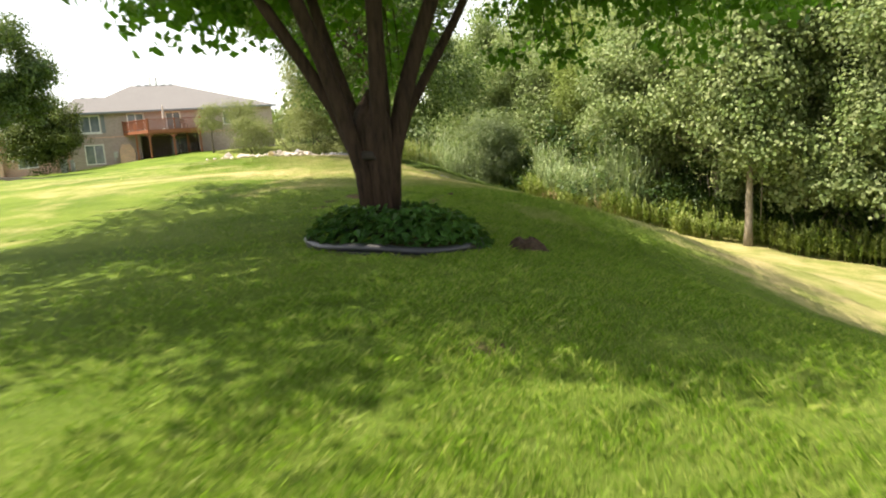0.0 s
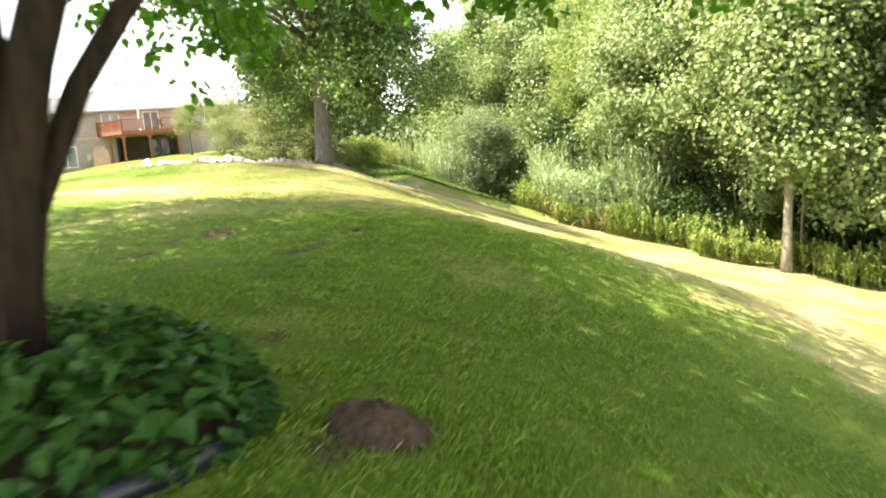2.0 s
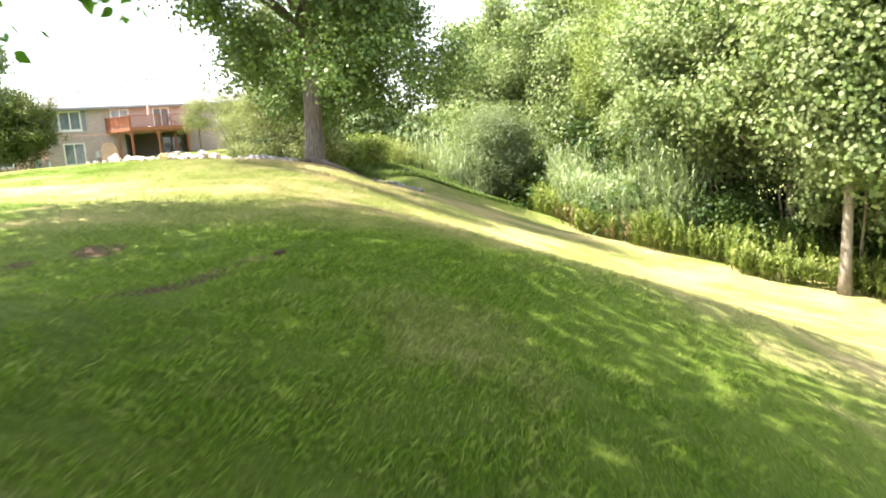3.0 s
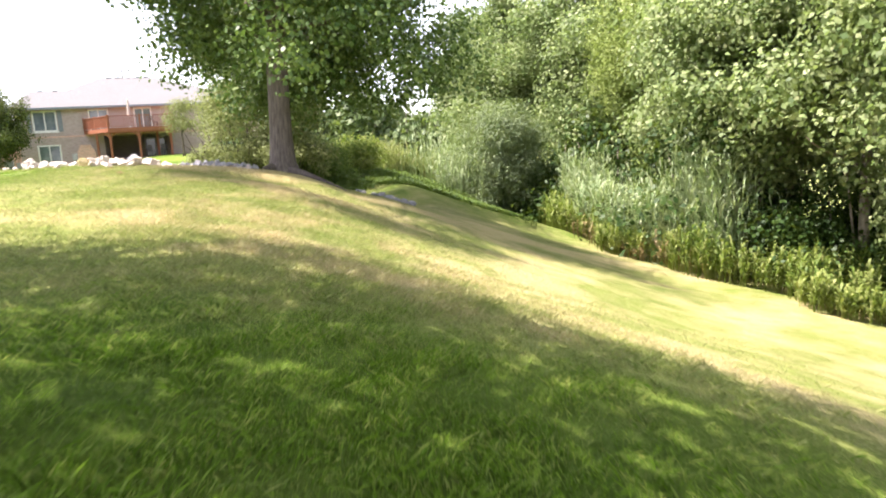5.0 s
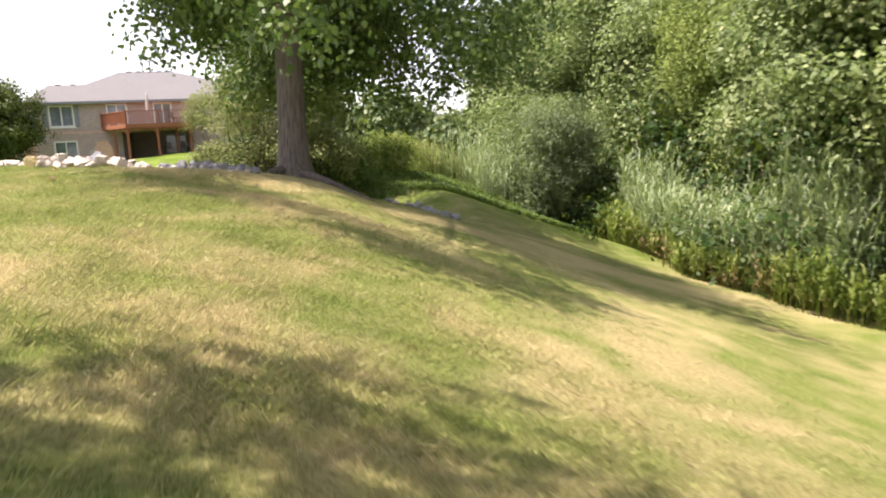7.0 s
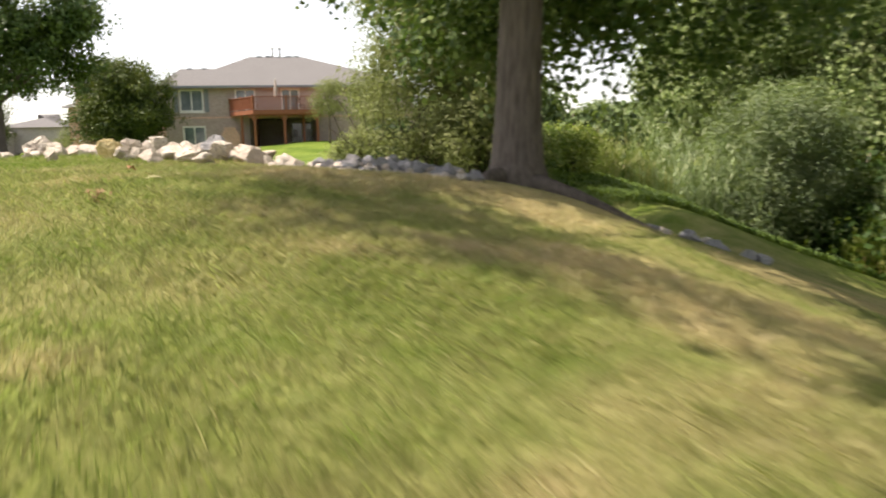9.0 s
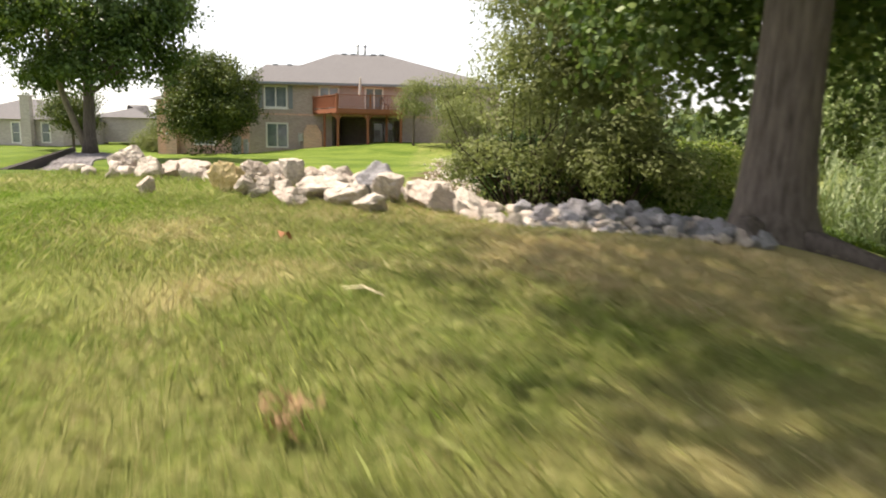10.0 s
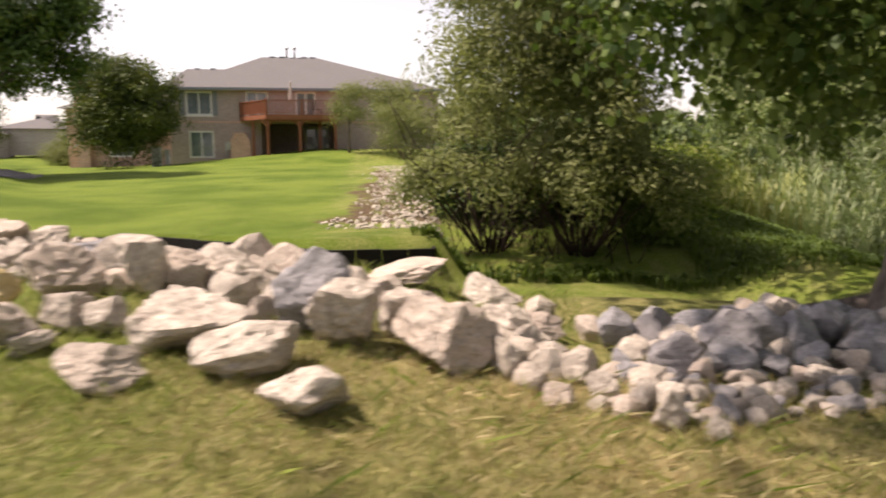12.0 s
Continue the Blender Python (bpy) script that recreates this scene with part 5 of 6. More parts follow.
utility_box(-1.05, -2.5, 0.30, 0.3, 1.05)
utility_box(-1.75, -2.6, 0.62, 0.45, 1.35)
vp = thing("standpipe", "white capped plastic standpipe in the lawn", "pipe", at=(-0.98, -2.5, gz(-0.98, -2.5)))
part("pipe", Soup().tube([(0, 0, -0.1), (0, 0, 0.72)], [0.16, 0.16], 12).mesh("pipe", WHITE, True), vp)
part("cap", Soup().tube([(0, 0, 0.72), (0, 0, 0.80), (0, 0, 0.86)], [0.19, 0.19, 0.10], 12).mesh("cap", WHITE, True), vp)


# ---- the neighbours' houses ----
def neighbour(label, x0, x1, y0, y1, zb, ze, zr, wins, chimney=None, gable=None):
    root = thing("neighbour_house", label, "house", "neighbouring houses")
    holes = [w for w in wins]
    s = Soup()
    holed_wall(s, x0, x1, zb - 0.5, ze, y0, y0 + 0.25, holes)
    part("front_wall", s.mesh("front_wall", BRICK_GREY), root)
    for b in ((x0, y0 + 0.25, x0 + 0.25, y1), (x1 - 0.25, y0 + 0.25, x1, y1)):
        part("side_wall", Soup().box(b[0], b[1], zb - 0.5, b[2], b[3], ze).mesh("side_wall", BRICK_GREY), root)
    part("rear_wall", Soup().box(x0 + 0.25, y1 - 0.25, zb - 0.5, x1 - 0.25, y1, ze).mesh("rear_wall", BRICK), root)
    ym = (y0 + y1) / 2
    k = (y1 - y0) / 2
    r = Soup().add([(x0 - 0.4, y0 - 0.4, ze), (x1 + 0.4, y0 - 0.4, ze), (x1 + 0.4, y1 + 0.4, ze), (x0 - 0.4, y1 + 0.4, ze), (x0 + k, ym, zr), (x1 - k, ym, zr)],
                   [(0, 1, 5, 4), (1, 2, 5), (2, 3, 4, 5), (3, 0, 4), (0, 3, 2, 1)])
    part("roof", r.mesh("roof", SHINGLE), root)
    for w in wins:
        window_part(root, "window", *w, y0 + 0.05, 1, True, frame_w=0.12)
    if gable:
        a, b, zt = gable
        g = Soup().add([(a, y0 - 0.3, zb - 0.5), (b, y0 - 0.3, zb - 0.5), (b, y0 - 0.3, ze), ((a + b) / 2, y0 - 0.3, zt), (a, y0 - 0.3, ze), (a, y0 + 4, zb - 0.5), (b, y0 + 4, zb - 0.5), (b, y0 + 4, ze), ((a + b) / 2, y0 + 4, zt), (a, y0 + 4, ze)],
                       [(0, 1, 2, 3, 4), (9, 8, 7, 6, 5), (0, 4, 9, 5), (1, 6, 7, 2)])
        part("gable", g.mesh("gable", BRICK), root)
        gr = Soup().add([(a - 0.3, y0 - 0.7, ze - 0.12), ((a + b) / 2, y0 - 0.7, zt + 0.12), (b + 0.3, y0 - 0.7, ze - 0.12), (a - 0.3, y0 + 5, ze - 0.12), ((a + b) / 2, y0 + 5, zt + 0.12), (b + 0.3, y0 + 5, ze - 0.12)], [(0, 1, 4, 3), (1, 2, 5, 4)])
        part("gable_roof", gr.mesh("gable_roof", SHINGLE), root)
    if chimney:
        x, zt = chimney
        part("chimney", Soup().box(x - 0.42, y0 - 0.9, zb - 0.5, x + 0.42, y0 - 0.31, zt).box(x - 0.56, y0 - 0.96, zt, x + 0.56, y0 - 0.25, zt + 0.15).mesh("chimney", BRICK_GREY), root)


zb = gz(-24, 8)
neighbour("grey-brown brick neighbour house with gabled chimney end", -31.0, -20.5, 8.0, 17.0, -0.6, 1.9, 3.9,
          [(-27.2, -0.3, -26.3, 1.6), (-25.2, -0.3, -24.3, 1.7), (-22.5, -0.2, -21.6, 1.7)], chimney=(-23.3, 3.9), gable=None)
neighbour("plain brick neighbour house with hipped roof", -21.5, -15.6, 16.0, 24.0, 0.4, 2.45, 3.9, [])


# ---- walls, gravel and boulders ----
def rock_mesh(seed, material, sub=3, squash=(1, 1, 1), rough=0.035):
    """An angular stone: a ball cut by random planes, with a broken surface."""
    rng = np.random.default_rng(seed)
    bm = bmesh.new()
    bmesh.ops.create_icosphere(bm, subdivisions=sub, radius=1)
    n = unit(rng.normal(size=(12, 3)))
    d = rng.uniform(0.42, 0.85, size=12)
    for v in bm.verts:
        p = np.array(v.co)
        q = n @ p
        r = min(1.08, float(np.min(np.where(q > 0.05, d / np.maximum(q, 0.05), 9))))
        r *= 1 + rough * noise.noise(Vector(p * 3) + Vector((seed, 0, 0))) * 2 + rough * noise.noise(Vector(p * 8) + Vector((0, seed, 0))) + rough * 0.5 * noise.noise(Vector(p * 19) + Vector((0, 0, seed)))
        v.co = Vector(p * r * np.array(squash))
    co = np.array([v.co[:] for v in bm.verts])
    mid, ext = (co.max(0) + co.min(0)) / 2, co.max(0) - co.min(0)
    for v in bm.verts:
        v.co = Vector((np.array(v.co) - mid) / ext)
    me = bpy.data.meshes.new("stone")
    bm.to_mesh(me)
    bm.free()
    me.materials.append(material)
    return me


KINDS = {"L": [rock_mesh(i, LIME, squash=(1, 0.85, 0.9)) for i in range(9)], "Y": [rock_mesh(20, LIME_Y, squash=(1, 0.9, 1))],
         "G": [rock_mesh(30 + i, FIELDSTONE, squash=(1, 0.9, 0.95), rough=0.035) for i in range(7)]}
HERO = {"L": [rock_mesh(100 + i, LIME, 4, (1, 0.85, 0.9), 0.06) for i in range(14)], "Y": [rock_mesh(120, LIME_Y, 4, (1, 0.9, 1), 0.06)], "G": [rock_mesh(130 + i, FIELDSTONE, 4, (1, 0.9, 0.95), 0.06) for i in range(4)]}
LABELS = {"L": "pale angular limestone boulder in the bank", "Y": "ochre-stained limestone boulder in the bank", "G": "grey fieldstone boulder in the bank"}


def boulder(x, y, w, ratio, kind="L", turn=0.0, sink=0.22, k=0, group="boulders in the row", lift=0.0, fine=False):
    bank_ = HERO if fine else KINDS
    if x < 16:
        w = w * float(tight(y))
        x, y = (float(v) for v in to_site(x, y))
    ob = new("boulder", bank_[kind][k % len(bank_[kind])])
    h = w * ratio
    ob.scale = (w * 1.18, w * 1.0, h * 1.22)
    ob.rotation_euler = (0.25 * math.sin(k * 1.7), 0.25 * math.cos(k * 2.3), turn)
    ob.location = (x, y, gz(x, y) + h * 1.25 * (0.5 - sink) + lift)
    return tagged(ob, LABELS[kind], "boulder", group)


ROW_WEST = [(10.17, -48.94, 0.36, 0.80, "L"), (10.63, -49.67, 0.22, 0.86, "L"), (10.70, -49.44, 0.26, 0.62, "L"), (10.87, -49.29, 0.30, 0.61, "L"), (11.13, -49.18, 0.21, 0.67, "L"), (11.70, -51.03, 0.21, 0.90, "Y"), (11.70, -49.78, 0.36, 0.42, "G"), (11.84, -50.69, 0.25, 0.68, "L"), (11.92, -51.28, 0.16, 0.88, "L"), (12.01, -51.10, 0.14, 0.79, "L"), (11.99, -51.30, 0.11, 0.50, "L"), (12.11, -50.67, 0.20, 1.12, "L"), (12.25, -50.60, 0.15, 1.08, "L"), (12.43, -50.51, 0.27, 0.68, "L"), (12.63, -50.33, 0.13, 0.90, "L"), (12.75, -51.10, 0.21, 1.19, "G"), (12.27, -51.57, 0.18, 0.59, "L"), (12.43, -51.29, 0.26, 0.55, "L"), (12.61, -51.49, 0.25, 0.53, "L"), (12.14, -51.14, 0.11, 0.91, "L")]
ROW_EAST = [(11.15, -51.08, 0.12, 0.83, "L"), (11.57, -50.32, 0.13, 0.80, "L"), (12.81, -51.75, 0.19, 0.62, "L"), (13.17, -51.35, 0.28, 0.62, "L"), (13.08, -51.12, 0.18, 0.83, "L"), (12.88, -51.26, 0.20, 1.00, "L"), (13.13, -50.24, 0.32, 0.33, "L"), (13.48, -50.49, 0.20, 0.88, "L"), (13.70, -50.44, 0.14, 0.73, "L"), (13.43, -50.98, 0.17, 0.63, "L"), (13.57, -50.94, 0.15, 0.64, "L"), (13.37, -51.39, 0.11, 1.00, "L"), (13.52, -51.26, 0.09, 0.90, "L"), (13.58, -51.37, 0.11, 0.83, "L"), (13.43, -51.63, 0.08, 0.70, "L"), (13.60, -51.52, 0.08, 1.00, "L"), (13.68, -51.62, 0.08, 1.20, "L"), (13.70, -51.73, 0.09, 1.17, "L"), (13.93, -51.26, 0.14, 1.00, "G"), (14.17, -51.15, 0.18, 1.00, "G")]
for k, (x, y, w, q, kind) in enumerate(ROW_WEST + ROW_EAST):
    boulder(x, y, w, q, kind, 0.5 * math.sin(k * 2.1) + math.pi * (k % 2), 0.1, k, fine=True)
rng = np.random.default_rng(5)
# smaller stones between and behind, down the bank to the ditch
placed = [(x, y, w) for x, y, w, q, kind in ROW_WEST + ROW_EAST]
count = 0
while count < 125:
    x = rng.uniform(10.1, 13.8)
    y = -49.1 - 0.66 * max(0, x - 10.48) + rng.uniform(-0.55, 0.62 - 0.4 * max(0, x - 12.3))
    w = rng.uniform(0.09, 0.22) * (1 if x < 12.9 else 0.55)
    if x < 10.9 and rng.uniform() < 0.8:
        continue
    if any(math.hypot(x - a, y - b_) < 0.36 * (w + c) for a, b_, c in placed):
        continue
    placed.append((x, y, w))
    boulder(x, y, w, rng.uniform(0.6, 1.0), "L" if rng.uniform() < 0.85 else "G", rng.uniform(0, 6), 0.25, count)
    count += 1
for x, y, w in ((4.6, -40.9, 0.42), (9.6, -48.9, 0.16), (9.9, -49.3, 0.13), (9.3, -48.6, 0.12)):
    boulder(x, y, w, 0.7, "L", x * 3, 0.2, int(x * 7))
# grey heap in the shade of the cottonwood, two layers
placed = [(14.0, -51.2, 0.15), (14.26, -51.09, 0.19)]
for k in range(900):
    u, v = rng.uniform(), rng.uniform()
    x = 13.75 + 1.85 * u
    y = -51.75 + 0.45 * u + 0.95 * v
    w = rng.uniform(0.08, 0.17)
    w = w * (0.5 if y < -51.3 else 1)
    near_edge = min(u, 1 - u) * 2.2
    if math.hypot(x - BX, y - BY) < 0.62 or any(math.hypot(x - a, y - b_) < 0.36 * (w + c) for a, b_, c in placed):
        continue
    placed.append((x, y, w))
    boulder(x, y, w, rng.uniform(0.65, 1.05), "G" if rng.uniform() < (0.6 + 0.4 * u if y > -51.3 else 0.25) else "L", rng.uniform(0, 6), 0.2, k, "grey stones by the cottonwood", 0.05 * min(1, near_edge, 3 * v) * rng.uniform(0.0, 1))
for k in range(26):
    x = 16.7 + 2.6 * rng.uniform()
    y = -49.6 - 0.3 * (x - 16.7) + rng.uniform(-0.5, 0.4)
    boulder(x, y, rng.uniform(0.12, 0.28), rng.uniform(0.5, 0.8), "G" if k % 3 else "L", rng.uniform(0, 6), 0.45, k, "grey stones by the cottonwood")


def timber_wall():
    """Stacked dark timbers that hold up the lawn on the far left."""
    root = thing("retaining_wall", "low dark timber retaining wall beside the gravel", "wall", kind="structure")
    a, b = Vector((*WALL_A, 0)), Vector((*WALL_B, 0))
    n = 10
    for i in range(n):
        p, q = a.lerp(b, i / n), a.lerp(b, (i + 1) / n)
        ang = math.degrees(math.atan2(q.y - p.y, q.x - p.x))
        for k in range(4):
            ob = part("timber", Soup().box(0, -0.08, 0, (q - p).length - 0.01, 0.08, 0.17).mesh("timber", TIMBER), root)
            ob.matrix_local = pose(p.x, p.y, -0.04 - 0.18 * (k + 1), 0, 0, ang)


timber_wall()


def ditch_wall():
    # boards added where a black shadow gap shows under the lawn's edge
    root = thing("ditch_wall", "near-black upright boards standing in for the ditch's shadow gap below the lawn", "wall", kind="structure")
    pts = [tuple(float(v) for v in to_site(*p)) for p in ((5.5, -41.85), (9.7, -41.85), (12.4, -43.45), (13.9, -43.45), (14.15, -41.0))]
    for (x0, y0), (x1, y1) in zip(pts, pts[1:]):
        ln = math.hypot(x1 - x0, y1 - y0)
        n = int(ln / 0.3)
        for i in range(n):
            ob = part("plank", Soup().box(0.004, -0.03, -1.55, ln / n - 0.004, 0.03, -0.52 + 0.006 * math.sin(i * 2.1)).mesh("plank", SHADOW_TIMBER), root)
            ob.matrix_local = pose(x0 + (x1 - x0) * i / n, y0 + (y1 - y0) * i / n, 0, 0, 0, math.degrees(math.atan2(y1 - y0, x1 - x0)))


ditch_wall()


def scatter_stones(name, label, seed, n, place, size, material):
    """Loose small stones as one spread."""
    rng = np.random.default_rng(seed)
    protos_ = []
    for k in range(4):
        bm = bmesh.new()
        bmesh.ops.create_icosphere(bm, subdivisions=1, radius=1)
        for v in bm.verts:
            v.co *= 0.75 + 0.5 * noise.noise(v.co * 2 + Vector((k * 9 + seed, 0, 0)))
        bm.verts.ensure_lookup_table()
        protos_.append((np.array([v.co[:] for v in bm.verts]), np.array([[v.index for v in f.verts] for f in bm.faces])))
        bm.free()
    V, Fc, k0 = [], [], 0
    for i in range(n):
        x, y = place(rng)
        pv, pf = protos_[i % 4]
        a, s = rng.uniform(0, 6.28), size * rng.uniform(0.5, 1.5)
        R = np.array([[math.cos(a), -math.sin(a), 0], [math.sin(a), math.cos(a), 0], [0, 0, 0.7]])
        V.append(pv @ R.T * s + np.array([x, y, gz(x, y) + s * 0.25]))
        Fc.append(pf + k0)
        k0 += len(pv)
    me = bpy.data.meshes.new(name)
    me.from_pydata(np.concatenate(V).tolist(), [], np.concatenate(Fc).tolist())
    me.materials.append(material)
    return tagged(new(name, me), label, "stones", kind="stuff")


def mound_place(rng):
    while True:
        t = rng.uniform()
        y = -37.5 + 20.5 * t + 0.3 * rng.normal()
        x = 3.4 - 0.446 * (y + 40.5) + rng.uniform(0.1, 0.6 + 3.1 * t + 0.3 * math.sin(9 * t))
        if left_of_wall(x, y) < -0.15:
            return x, y


def chute_place(rng):
    t = rng.uniform() ** 1.3
    y = -41.4 + 26 * t
    west = 11.95 + 0.9 * min(1.0, 2.2 * t) + 0.6 * lattice(np.array(y * 0.7), np.array(3.0), 8)
    return to_site(west + (14.3 + 1.3 * t - west) * rng.uniform() ** 0.6, y)


scatter_stones("gravel_mound", "grey crushed gravel below the retaining wall", 11, 5200, mound_place, 0.07, GRAVEL)
scatter_stones("stone_chute", "pale loose stones along the edge of the lawn", 12, 1250, chute_place, 0.055, FIELD_PALE)


# ---- the ringed bed under the shade tree ----
RX, RY, RR = 10.78, -70.55, 1.0


def bed():
    rng = np.random.default_rng(31)
    root = thing("planting_bed", "round bed of dark green broad-leaved plants at the trunk", "plants", at=(RX, RY, gz(RX, RY)))
    z0 = gz(RX, RY)
    n = 1900
    r = RR * 1.08 * np.sqrt(rng.uniform(0.06, 1, n))
    a = rng.uniform(0, 2 * math.pi, n)
    x, y = r * np.cos(a) + 0.05 * RR, r * np.sin(a) + 0.07 * RR
    top = 0.36 * np.maximum(0, 1 - (r / RR / 1.1) ** 4) + 0.07
    z = height(RX + x, RY + y) - z0 + top * rng.uniform(0.45, 1.1, n)
    C = np.stack([x, y, z], 1)
    out = np.stack([np.cos(a + rng.normal(size=n) * 0.7), np.sin(a + rng.normal(size=n) * 0.7), -0.25 + 0.35 * rng.normal(size=n)], 1)
    d = unit(out)
    s = unit(np.cross(d, np.array([0, 0, 1.0]) + 0.3 * rng.normal(size=(n, 3))))
    L = rng.uniform(0.07, 0.135, n)[:, None]
    nrm = np.cross(s, d)
    V = np.stack([C - d * L * 0.5, C - d * L * 0.1 + s * L * 0.42 + nrm * L * 0.12, C + d * L * 0.55 - nrm * L * 0.1, C - d * L * 0.1 - s * L * 0.42 + nrm * L * 0.12], 1)
    # a raised midrib: each leaf as two leaning halves
    mid = (V[:, 0] + V[:, 2]) / 2 - nrm * L * 0.05
    halves = np.concatenate([np.stack([V[:, 0], V[:, 1], V[:, 2], mid], 1), np.stack([V[:, 0], mid, V[:, 2], V[:, 3]], 1)])
    hearts = np.stack([np.cos(np.arange(26) * 2.4), np.sin(np.arange(26) * 2.4)], 1) * (RR * np.sqrt((np.arange(26) + 1.5) / 27.0))[:, None]
    own = np.argmin(np.hypot(x[:, None] - hearts[None, :, 0], y[:, None] - hearts[None, :, 1]), axis=1)
    own = np.concatenate([own, own])
    for k in range(26):
        if (own == k).any():
            part("plant", quads("plant", halves[own == k], HOSTA), root)
    e = thing("garden_edging", "black tubular plastic edging ring in the turf", "edging", at=(RX, RY, 0))
    pts, rad = [], []
    for k in range(73):
        t = 2 * math.pi * k / 72
        q = RR * (1 + 0.02 * math.sin(3 * t))
        px, py = q * math.cos(t), q * math.sin(t)
        pts.append((px, py, gz(RX + px, RY + py) + 0.06 + 0.015 * math.sin(5 * t)))
        rad.append(0.048)
    part("tube", Soup().tube(pts, rad, 8, cap=False).mesh("tube", EDGING, True), e)
    part("skirt", Soup().tube([(x_, y_, z_ - 0.06) for x_, y_, z_ in pts], [0.02] * 73, 6, cap=False).mesh("skirt", EDGING, True), e)


bed()


def soil_mound():
    bm = bmesh.new()
    bmesh.ops.create_grid(bm, x_segments=64, y_segments=64, size=0.40)
    for v in bm.verts:
        q = v.co.length / (0.27 + 0.05 * noise.noise(v.co * 6))
        hole = math.hypot(v.co.x - 0.05, v.co.y - 0.07) / 0.13
        h = 0.22 * max(0, 1 - q * q) ** 1.2 - 0.11 * math.exp(-hole ** 2)
        v.co.z = h + (0.07 * noise.noise(v.co * 9) + 0.03 * noise.noise(v.co * 24) + 0.015 * noise.noise(v.co * 50)) * max(0, 1.25 - q) - 0.012
        v.co.z += gz(12.33 + v.co.x, -70.86 + v.co.y)
    me = bpy.data.meshes.new("soil_mound")
    bm.to_mesh(me)
    bm.free()
    me.materials.append(SOIL)
    ob = new("soil_mound", me)
    ob.location = (12.33, -70.86, 0)
    tagged(ob, "small burrowed heap of dry brown soil beside the bed", "soil")


soil_mound()


def fallen_leaf(x, y, size, turn, material, label):
    x, y = (float(v) for v in to_site(x, y))
    s = Soup()
    n = 8
    rim = [(size * (1 if k % 2 else 0.55) * math.cos(2 * math.pi * k / n), size * (1 if k % 2 else 0.55) * math.sin(2 * math.pi * k / n), 0.02 * math.sin(k * 2.0)) for k in range(n)]
    s.add([(0, 0, 0.012)] + rim, [(0, 1 + k, 1 + (k + 1) % n) for k in range(n)])
    ob = new("fallen_leaf", s.mesh("fallen_leaf", material))
    ob.location, ob.rotation_euler = (x, y, gz(x, y) + 0.035), (0.3, 0.2, turn)
    tagged(ob, label, "leaf", "fallen leaves")


STRAW = plain("dry_straw", (0.62, 0.54, 0.36), 0.8, vary=0.2, scale=20)
RUST = plain("rust_leaf", (0.33, 0.155, 0.07), 0.7, vary=0.3, scale=30)
fallen_leaf(12.68, -51.42, 0.04, 0.3, RUST, "curled rust-orange fallen leaf in the grass")
fallen_leaf(12.53, -53.0, 0.034, 2.3, RUST, "curled rust-orange fallen leaf in the grass")


def fallen_twig(x, y, length, turn):
    x, y = (float(v) for v in to_site(x, y))
    root = thing("fallen_twig", "pale dry twig lying in the grass", "twig", at=(x, y, gz(x, y) + 0.035))
    s = Soup()
    c, n = math.cos(turn), math.sin(turn)
    s.tube([(-0.5 * length * c, -0.5 * length * n, 0.0), (0, 0.02, 0.012), (0.5 * length * c, 0.5 * length * n, 0.004)], [0.0022, 0.003, 0.0018], 6)
    part("stick", s.mesh("stick", STRAW, True), root)


fallen_twig(12.94, -53.92, 0.16, -0.7)


def dry_weed(x, y, size, seed):
    x, y = (float(v) for v in to_site(x, y))
    rng = np.random.default_rng(seed)
    root = thing("dry_weed", "dried rust-brown weed tuft in the lawn", "weed", "dried weeds in the lawn", (x, y, gz(x, y)))
    n = 60
    C = np.stack([rng.normal(size=n) * size * 0.4, rng.normal(size=n) * size * 0.4, rng.uniform(0.01, size * 1.3, n)], 1)
    tagged(part("leaf_tuft", quads("leaf_tuft", leaves(rng, C, C + np.array([0, 0, 0.05]), size * 0.5, 0.35, 0.2, loose=1.0), RUST_LEAF), root), kind="stuff")


RUST_LEAF = plain("rust_brown_leaf", (0.33, 0.215, 0.115), 0.8, vary=0.35, scale=30)
for k, (x, y) in enumerate(((12.86, -54.75),)):
    dry_weed(x, y, 0.055, 60 + k)


def clod(x, y, size):
    ob = new("earth_clod", rock_mesh(77, SOIL, 2))
    ob.scale = (size, size * 0.8, size * 0.5)
    ob.location = (x, y, gz(x, y) + size * 0.18)
    tagged(ob, "dark clod of earth at the end of a bare streak", "soil")


clod(13.54, -65.32, 0.13)


# ---- reeds, weeds, meadow and turf ----
def blades(rng, X, Y, tall, wide, lean):
    """Upright blades that bend over: one four-cornered piece each."""
    n = len(X)
    Z = height(X, Y)
    a = rng.uniform(0, 2 * math.pi, n)
    b = rng.uniform(0, 2 * math.pi, n)
    H = tall * rng.uniform(0.5, 1.35, n)
    off = lean * np.abs(rng.normal(size=n)) * H
    base = np.stack([X, Y, Z - 0.005], 1)
    tip = base + np.stack([np.cos(a) * off, np.sin(a) * off, H], 1)
    side = np.stack([np.cos(b), np.sin(b), np.zeros(n)], 1) * (wide * rng.uniform(0.6, 1.4, n))[:, None] / 2
    midp = base + (tip - base) * 0.55 + np.stack([-np.cos(a) * off, -np.sin(a) * off, 0 * H], 1) * 0.12
    return np.stack([base - side, base + side, midp + side * 0.8 + (tip - midp), midp - side * 0.9], 1)


